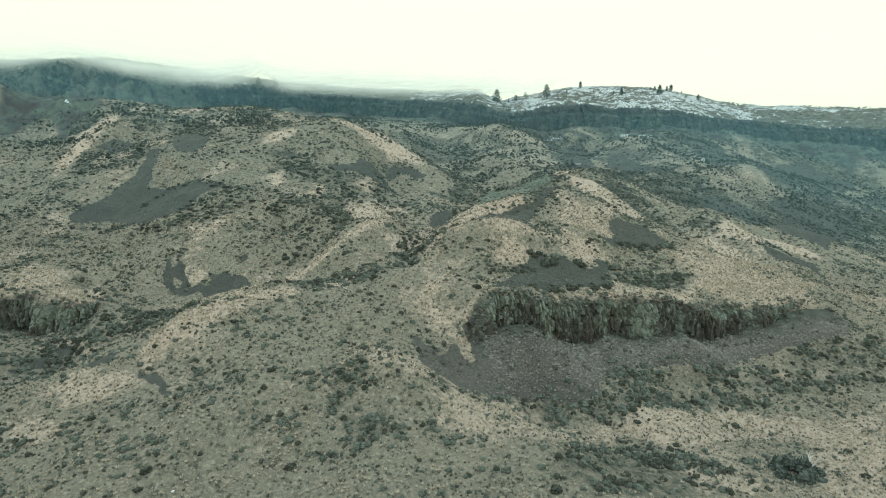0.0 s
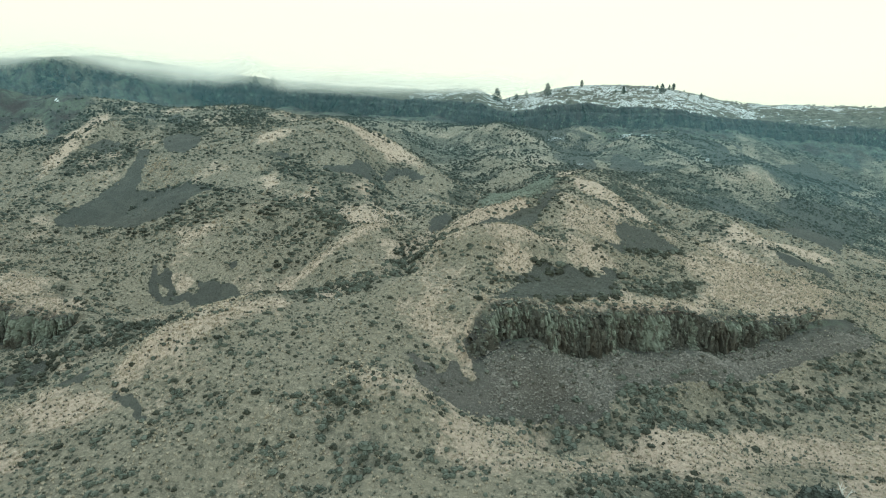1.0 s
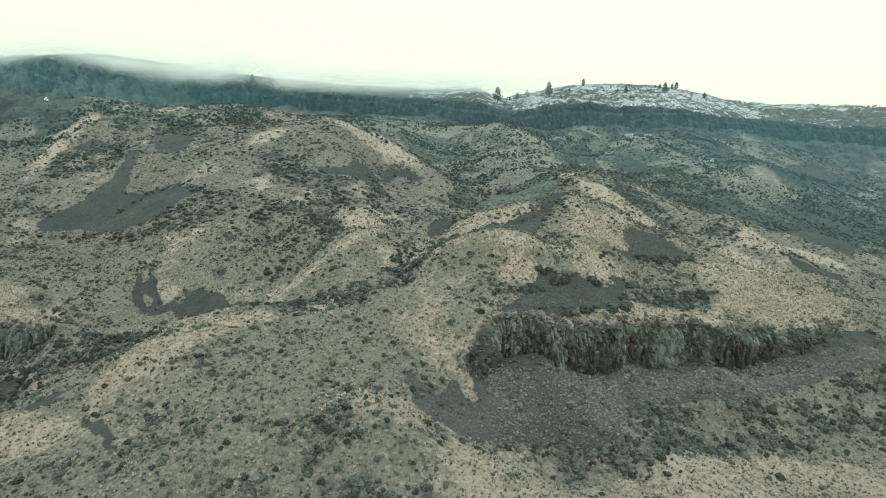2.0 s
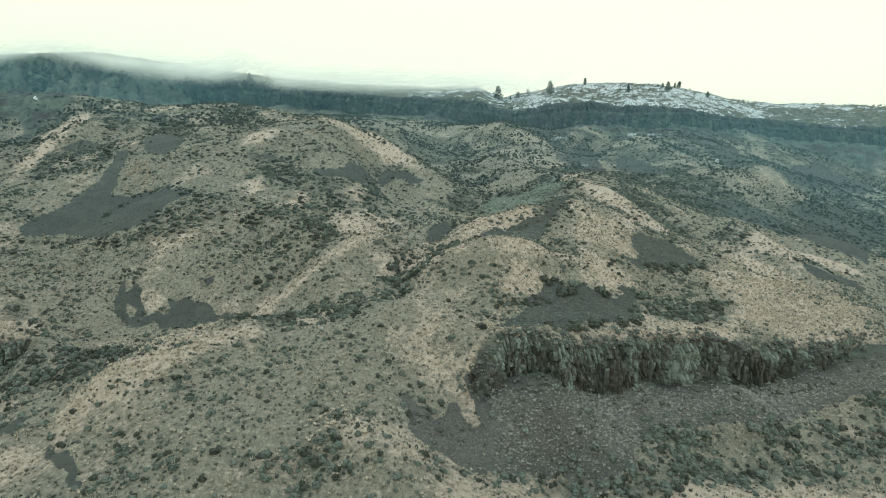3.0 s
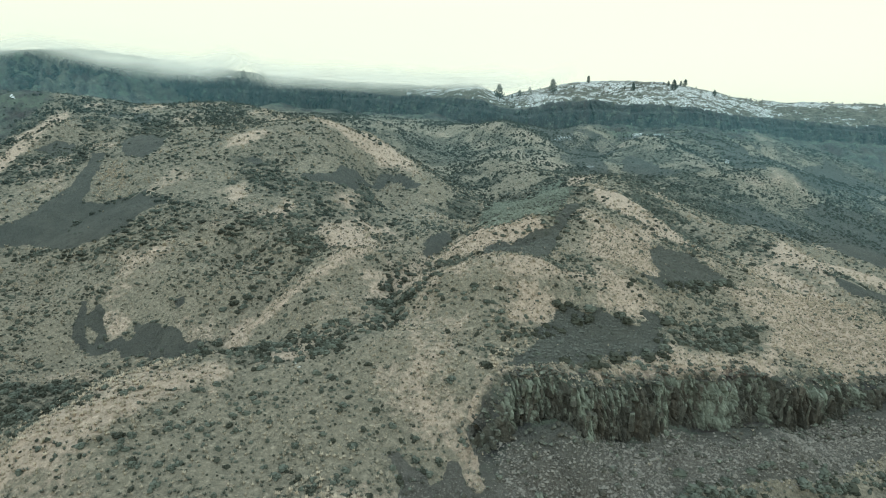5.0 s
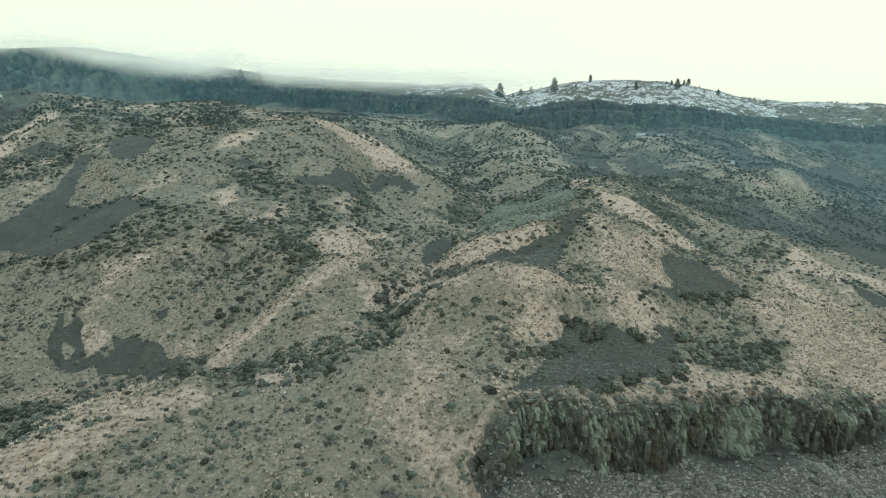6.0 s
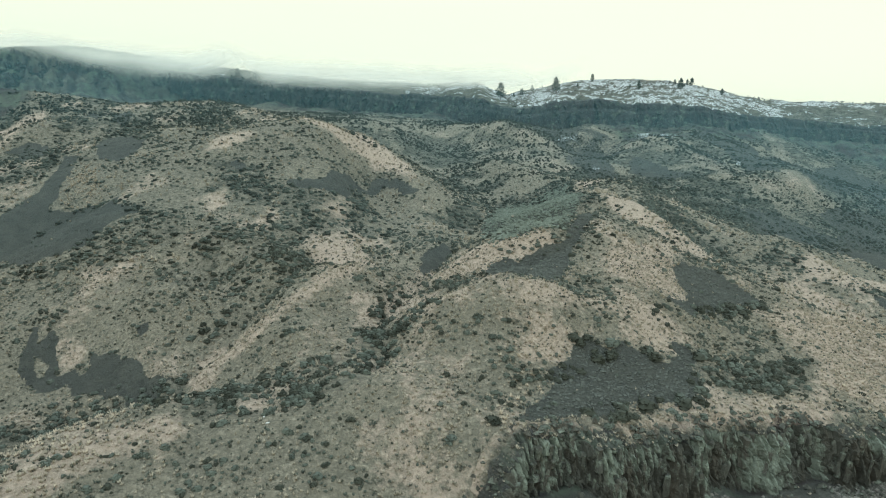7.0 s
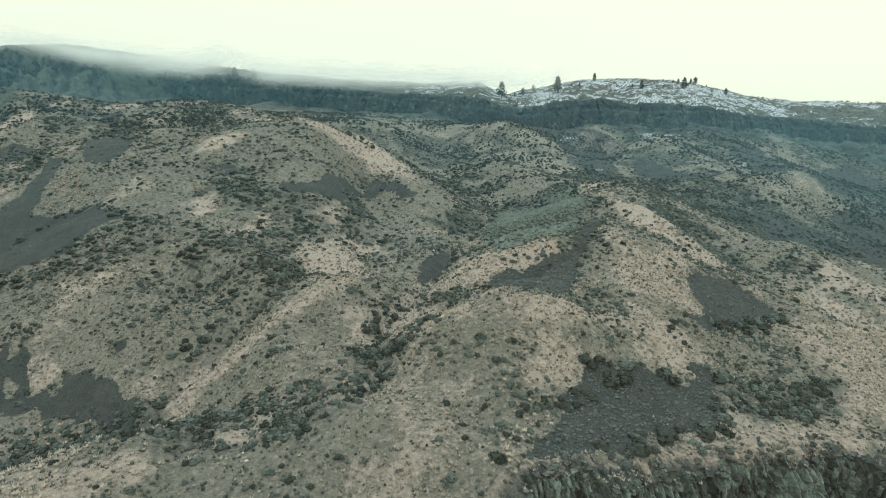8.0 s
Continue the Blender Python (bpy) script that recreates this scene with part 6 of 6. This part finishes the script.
def build_brush_rows():
    rng = np.random.default_rng(61)
    near, far = [], []
    for line, wide, big in ROWS_OF_BRUSH.values():
        L = np.array(line)
        cuts = np.concatenate([[0], np.cumsum(np.hypot(*np.diff(L, axis=0).T))])
        count = int(cuts[-1] * 1.35 * (0.5 + 0.5 * wide)) + 3
        s = rng.uniform(0, cuts[-1], count)
        x = np.interp(s, cuts, L[:, 0]) + wide * rng.normal(size=count) * 0.7
        y = np.interp(s, cuts, L[:, 1]) + wide * rng.normal(size=count) * 0.9
        z = rough_height(x, y, cover(x, y))
        size = big * rng.uniform(0.45, 1.05, count)
        (near if y.mean() < 140 else far).append(np.stack([x, y, z, size, np.full(count, 0.72 if wide < 1.3 else 0.38)]))
    for rows, shapes, tall in ((near, NEAR_BUSH, 0.95), (far, FAR_BUSH, 0.75)):
        x, y, z, size, share = np.concatenate(rows, 1)
        dark = rng.uniform(0, 1, len(x)) < share
        for m, mat, name, label in ((dark, MAT_DARK_BUSH, "bitterbrush_row", "dark olive brush in rows along the scree"), (~dark, MAT_SAGE, "sagebrush_row", "grey-green sagebrush in rows along the draws")):
            v, f = scatter(shapes, x[m], y[m], z[m] - 0.05, size[m], tall * rng.uniform(0.75, 1.15, m.sum()), rng)
            tagged(new(name, mesh_from(name, v, f, mat)), label, "shrubs", kind="stuff")


# slopes where pale tussocks stand apart from one another, and single pale stones
TUSSOCKS = {
    'cream slope in the east': [(30.5, 107), (53, 115), (67, 115), (77.5, 118), (99, 145.5), (86.5, 156), (69, 147), (66.5, 131.5), (53.5, 118)],
    'face of the knob': [(11, 116.5), (17.5, 118.5), (18, 114), (12.5, 105.5), (8.5, 99.5), (7, 98.5), (5, 101), (7.5, 109)],
    'crest of the knoll': [(-50.5, 91), (-47, 93), (-55, 122), (-46.5, 124), (-32, 101.5), (-33.5, 93.5), (-37, 87.5), (-40.5, 82.5), (-44.5, 82)],
    'back of the knoll': [(-16.5, 81), (-11, 84.5), (-7, 76), (-7.5, 72), (-13, 72.5)],
    'chute side on the spur': [(-98, 190), (-100, 201), (-94, 203.5), (-85, 188), (-83.5, 180), (-91.5, 181.5)],
}
PALE_STONES = [(5.7, 140.9), (16.4, 137.9), (-24.5, 105.1), (-18.6, 101.7), (-17.7, 100.1), (-13.5, 106.1), (-14.4, 114.5), (-13.9, 115.1), (-65.3, 99.4), (-30.0, 56.0)]


def build_tussocks():
    rng = np.random.default_rng(67)
    X, Y = [], []
    for outline in TUSSOCKS.values():
        a = np.array(outline)
        count = int(0.75 * np.prod(a.max(0) - a.min(0)))
        x, y = rng.uniform(a[:, 0].min(), a[:, 0].max(), count), rng.uniform(a[:, 1].min(), a[:, 1].max(), count)
        m = inside(x, y, outline, 3.0) > rng.uniform(0, 1, count)
        X.append(x[m])
        Y.append(y[m])
    x, y = np.concatenate(X), np.concatenate(Y)
    cov = cover(x, y)
    m = cov["scree"] < 0.3
    x, y = x[m], y[m]
    z = rough_height(x, y, {k: v[m] for k, v in cov.items()})
    v, f = scatter(TUFTS, x, y, z, rng.uniform(0.4, 0.8, len(x)) * np.where(y > 150, 1.4, 1), rng.uniform(0.6, 0.9, len(x)), rng)
    tagged(new("tussocks", mesh_from("tussocks", v, f, MAT_TUSSOCK)), "pale tussocks of dry bunchgrass standing apart", "grass", kind="stuff")


def build_pale_stones():
    rng = np.random.default_rng(69)
    for x, y in PALE_STONES:
        me = boulder_mesh(rng)
        me.materials.clear()
        me.materials.append(MAT_PALE_ROCK)
        px, py = np.array([x]), np.array([y])
        s = rng.uniform(0.28, 0.45)
        ob = new("pale_stone", me)
        ob.matrix_basis = pose(x, y, float(rough_height(px, py, cover(px, py))[0]) + 0.12 * s, 0, 0, rng.uniform(0, 360)) @ Matrix.Diagonal((1.3 * s, s, 0.8 * s, 1))
        tagged(ob, "pale weathered stone lying among dry grass", "stone", "pale stones on the slopes")


# ---- the large bushes that stand singly ----
def build_single_bushes():
    rng = np.random.default_rng(21)
    kinds = []
    for k in range(6):
        root = new("sagebrush")
        mat = MAT_SAGE if k % 3 else MAT_DARK_BUSH
        v, f = bush_shape(rng, 150, 7)
        part("foliage", mesh_from("foliage", v, f, mat), root)
        bm = bmesh.new()
        for j in range(4):
            a = rng.uniform(0, 6.28)
            made = bmesh.ops.create_cone(bm, segments=5, radius1=0.035, radius2=0.015, depth=0.5, cap_ends=True)["verts"]
            bmesh.ops.transform(bm, verts=made, matrix=pose(0.12 * math.cos(a), 0.12 * math.sin(a), 0.12, 25 * math.sin(a), -25 * math.cos(a), 0))
        me = bpy.data.meshes.new("stem")
        bm.to_mesh(me)
        bm.free()
        me.materials.append(MAT_STEM)
        part("stem", me, root)
        tagged(root, ("grey-green sagebrush standing in dry grass", "dark olive bitterbrush standing in dry grass")[k % 3 == 0], "shrub", "bushes on the slope")
        kinds.append(root)
    x, y, cov = spots(9000, 44, 135)
    x, y, z, cov = thin(x, y, cov, sage_want(x, y, cov))
    used = set()
    for i in range(min(280, len(x))):
        k = i % 6
        s = rng.uniform(0.9, 1.7)
        m = pose(x[i], y[i], z[i] - 0.05, 0, 0, rng.uniform(0, 360))
        if k in used:
            ob = copy_thing(kinds[k], m)
        else:
            ob = kinds[k]
            used.add(k)
            ob.matrix_basis = m
        ob.scale = (s, s * rng.uniform(0.8, 1.2), s * rng.uniform(0.5, 0.75))


build_outcrop(OUTCROP, "basalt_outcrop", "dark columnar basalt cliff above a talus slope", 3, 230)
build_outcrop(SIDE_OUTCROP, "side_outcrop", "weathered dark basalt ledge beside a gully", 4, 90)
build_talus()
build_boulders()
build_bushes()
build_brush_rows()
build_tussocks()
build_pale_stones()
build_single_bushes()
build_rim_face()
build_rim_crags()
build_plateau_stones()


# ---- a broad juniper clump with bleached dead limbs ----
def build_juniper(x, y):
    rng = np.random.default_rng(17)
    z = float(rough_height(np.array([x]), np.array([y]), cover(np.array([x]), np.array([y])))[0])
    root = tagged(new("juniper"), "broad dark juniper clump with bleached dead limbs", "shrub")
    vs, fs, base = [], [], 0
    for k in range(34):
        a, r = rng.uniform(0, 6.28), 3.0 * math.sqrt(rng.uniform(0, 1))
        v, f = bush_shape(rng, 70, 6)
        s = rng.uniform(1.1, 2.3)
        v = v * np.array([s, s, s * rng.uniform(0.8, 1.3)]) + np.array([1.1 * r * math.cos(a), 1.0 * r * math.sin(a), 0.85 * (3 - r) * rng.uniform(0.3, 1)])
        vs.append(v)
        fs.append(f + base)
        base += len(v)
    part("foliage", mesh_from("foliage", np.concatenate(vs), np.concatenate(fs), MAT_JUNIPER), root)
    for k in range(6):
        bm = bmesh.new()
        a = rng.uniform(-70, 70)
        bmesh.ops.create_cone(bm, segments=6, radius1=0.09, radius2=0.02, depth=1.7, cap_ends=True, matrix=pose(0, 0, 0.85))
        bmesh.ops.create_cone(bm, segments=5, radius1=0.05, radius2=0.015, depth=0.8, cap_ends=True, matrix=pose(0.2, 0, 1.2, 0, 40))
        me = bpy.data.meshes.new("dead_limb")
        bm.to_mesh(me)
        bm.free()
        me.materials.append(MAT_DEAD)
        part("dead_limb", me, root, "bleached dead limb" if k == 0 else "", pose(2.2 + 0.35 * rng.normal(), 0.9 + 0.3 * rng.normal(), 1.1, rng.uniform(-30, 30), a, 0))
    root.matrix_basis = pose(x, y, z - 0.1)


build_juniper(46.5, 66.5)
# ---- pines along the rim ----
# x, y, height
PINES = [(-164, 509, 8.2), (-160, 511, 10.2), (-156, 509, 7.1), (-145, 510, 12.1), (-149, 508, 5.0), (43, 469, 11.1), (60, 482, 5.5), (70, 498, 4.8), (84, 476, 11.0), (104, 495, 2.9), (120, 514, 6.0), (146, 480, 6.7), (177, 502, 2.5), (179, 497, 4.0), (178, 483, 8.3), (196, 515, 4.7), (200, 516, 6.3), (214, 527, 2.2), (222, 510, 5.3), (54, 482, 3.7), (141, 485, 2.9)]


def build_pine(x, y, height, rng):
    root = tagged(new("pine_tree"), "dark green pine standing on the snowy rim", "tree", "pines along the rim")
    bm = bmesh.new()
    bmesh.ops.create_cone(bm, segments=7, radius1=0.03, radius2=0.006, depth=1.05, cap_ends=True, matrix=Matrix.Translation((0, 0, 0.475)))
    for k in range(9):
        z, a = 0.3 + 0.07 * k, k * 2.4
        r = 0.20 * (1 - 0.7 * z)
        bmesh.ops.create_cone(bm, segments=4, radius1=0.008, radius2=0.003, depth=r, matrix=pose(0.5 * r * math.cos(a), 0.5 * r * math.sin(a), z, 0, 80, math.degrees(a)))
    me = bpy.data.meshes.new("trunk")
    bm.to_mesh(me)
    bm.free()
    me.materials.append(MAT_STEM)
    part("trunk", me, root)
    verts, tris = [], []
    broad = rng.uniform(0.27, 0.40)
    for k in range(420):
        z = 0.16 + 0.86 * rng.uniform(0, 1) ** 0.9
        shape = min(1.0, (z - 0.08) / 0.25) * max(0.0, 1 - z) ** 0.6 + 0.05
        a = rng.uniform(0, 6.283)
        r = broad * shape * rng.uniform(0.35, 1.1) * (1 + 0.3 * math.sin(3 * a + 9 * z))
        c = np.array([r * math.cos(a), r * math.sin(a), z])
        d = rng.normal(size=3) * 0.04
        e = rng.normal(size=3) * 0.04
        k3 = len(verts)
        verts += [c - d, c + d, c + e + np.array([0.03 * math.cos(a), 0.03 * math.sin(a), -0.01])]
        tris.append((k3, k3 + 1, k3 + 2))
    part("crown", mesh_from("crown", verts, tris, MAT_NEEDLE), root)
    z = float(ground_height(np.array([x], float), np.array([y], float))[0])
    root.matrix_basis = pose(x, y, z - 0.2, 0, 0, rng.uniform(0, 360)) @ Matrix.Diagonal((height, height, height, 1))


PINE_RNG = np.random.default_rng(31)
for spot in PINES:
    build_pine(*spot, PINE_RNG)


# ---- frozen seeps on the dark wall of the side canyon ----
def build_icefall(x, y, drop, wide, rng):
    """A thin curtain of ice that hugs the rock."""
    n, m = 9, 4
    verts, quads = [], []
    for i in range(n):
        for j in range(m):
            px = x + wide * (j / (m - 1) - 0.5) * (1 - 0.5 * i / n) + 0.3 * rng.normal()
            py = y - drop * i / n
            z = float(ground_height(np.array([px]), np.array([py]))[0])
            verts.append((px, py, z + 0.12 + 0.3 * math.sin(math.pi * (j + 0.5) / m) * (0.6 + 0.4 * rng.uniform())))
    for i in range(n - 1):
        for j in range(m - 1):
            a = i * m + j
            quads.append((a, a + 1, a + m + 1, a + m))
    tagged(new("icefall", mesh_from("icefall", verts, quads, MAT_ICE)), "white frozen seep on dark canyon rock", "ice", "frozen seeps on the rock")


# x, y of the top, drop on the plan, width
ICE_SPOTS = [(-175.0, 272.6, 1.8, 0.5), (-172.4, 269.8, 2.8, 0.6), (-173.6, 271.2, 1.2, 0.4)]
ICE_RNG = np.random.default_rng(41)
for spot in ICE_SPOTS:
    build_icefall(*spot, ICE_RNG)
# ---- low cloud that hangs on the western rim, and tinted sheets imitating haze over the far slopes ----
def build_veil(name, label, y0, lean, z0, z1, thick_at, mat):
    """One leaning sheet, for cloud and for painted haze; thick_at gives its thickness over x and height."""
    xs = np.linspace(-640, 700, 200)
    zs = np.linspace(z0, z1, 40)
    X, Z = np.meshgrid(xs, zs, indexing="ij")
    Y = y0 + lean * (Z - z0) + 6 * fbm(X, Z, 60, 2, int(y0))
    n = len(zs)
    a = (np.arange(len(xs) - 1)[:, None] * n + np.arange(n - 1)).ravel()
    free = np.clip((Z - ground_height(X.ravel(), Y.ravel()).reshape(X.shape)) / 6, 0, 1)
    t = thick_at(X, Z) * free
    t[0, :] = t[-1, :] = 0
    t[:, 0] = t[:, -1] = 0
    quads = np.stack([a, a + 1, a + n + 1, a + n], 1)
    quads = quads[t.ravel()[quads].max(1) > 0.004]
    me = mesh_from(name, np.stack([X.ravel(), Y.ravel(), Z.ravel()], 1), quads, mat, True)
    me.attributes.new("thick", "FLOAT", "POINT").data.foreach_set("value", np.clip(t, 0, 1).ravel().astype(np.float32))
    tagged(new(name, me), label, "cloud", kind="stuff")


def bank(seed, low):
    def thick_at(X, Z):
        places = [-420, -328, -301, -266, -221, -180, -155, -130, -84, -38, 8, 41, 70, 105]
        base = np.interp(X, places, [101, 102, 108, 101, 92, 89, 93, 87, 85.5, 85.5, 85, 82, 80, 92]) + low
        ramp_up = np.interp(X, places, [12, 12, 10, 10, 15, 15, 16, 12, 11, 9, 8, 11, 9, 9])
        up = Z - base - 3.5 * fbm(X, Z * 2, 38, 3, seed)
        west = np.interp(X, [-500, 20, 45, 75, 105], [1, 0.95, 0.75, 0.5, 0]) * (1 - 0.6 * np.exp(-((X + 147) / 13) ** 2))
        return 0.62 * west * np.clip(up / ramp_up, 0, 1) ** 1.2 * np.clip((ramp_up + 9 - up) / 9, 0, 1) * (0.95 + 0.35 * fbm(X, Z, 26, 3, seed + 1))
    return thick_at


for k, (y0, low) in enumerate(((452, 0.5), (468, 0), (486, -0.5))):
    build_veil("cloud_bank", "pale low cloud drifting over the plateau rim", y0, 0.35, 66, 140, bank(50 + k, low), MAT_CLOUD)


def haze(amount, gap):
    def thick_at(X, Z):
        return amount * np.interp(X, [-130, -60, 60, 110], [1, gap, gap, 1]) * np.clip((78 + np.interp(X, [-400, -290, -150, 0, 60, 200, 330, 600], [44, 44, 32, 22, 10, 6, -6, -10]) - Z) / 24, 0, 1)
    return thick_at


# aerial haze painted as blue sheets that tint the slopes behind them
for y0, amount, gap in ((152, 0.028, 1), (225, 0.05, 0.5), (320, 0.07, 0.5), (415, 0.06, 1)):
    build_veil("haze_tint_veil", "thin bluish winter haze before the far slopes", y0, 0.2, 10, 125, haze(amount, gap), MAT_HAZE)
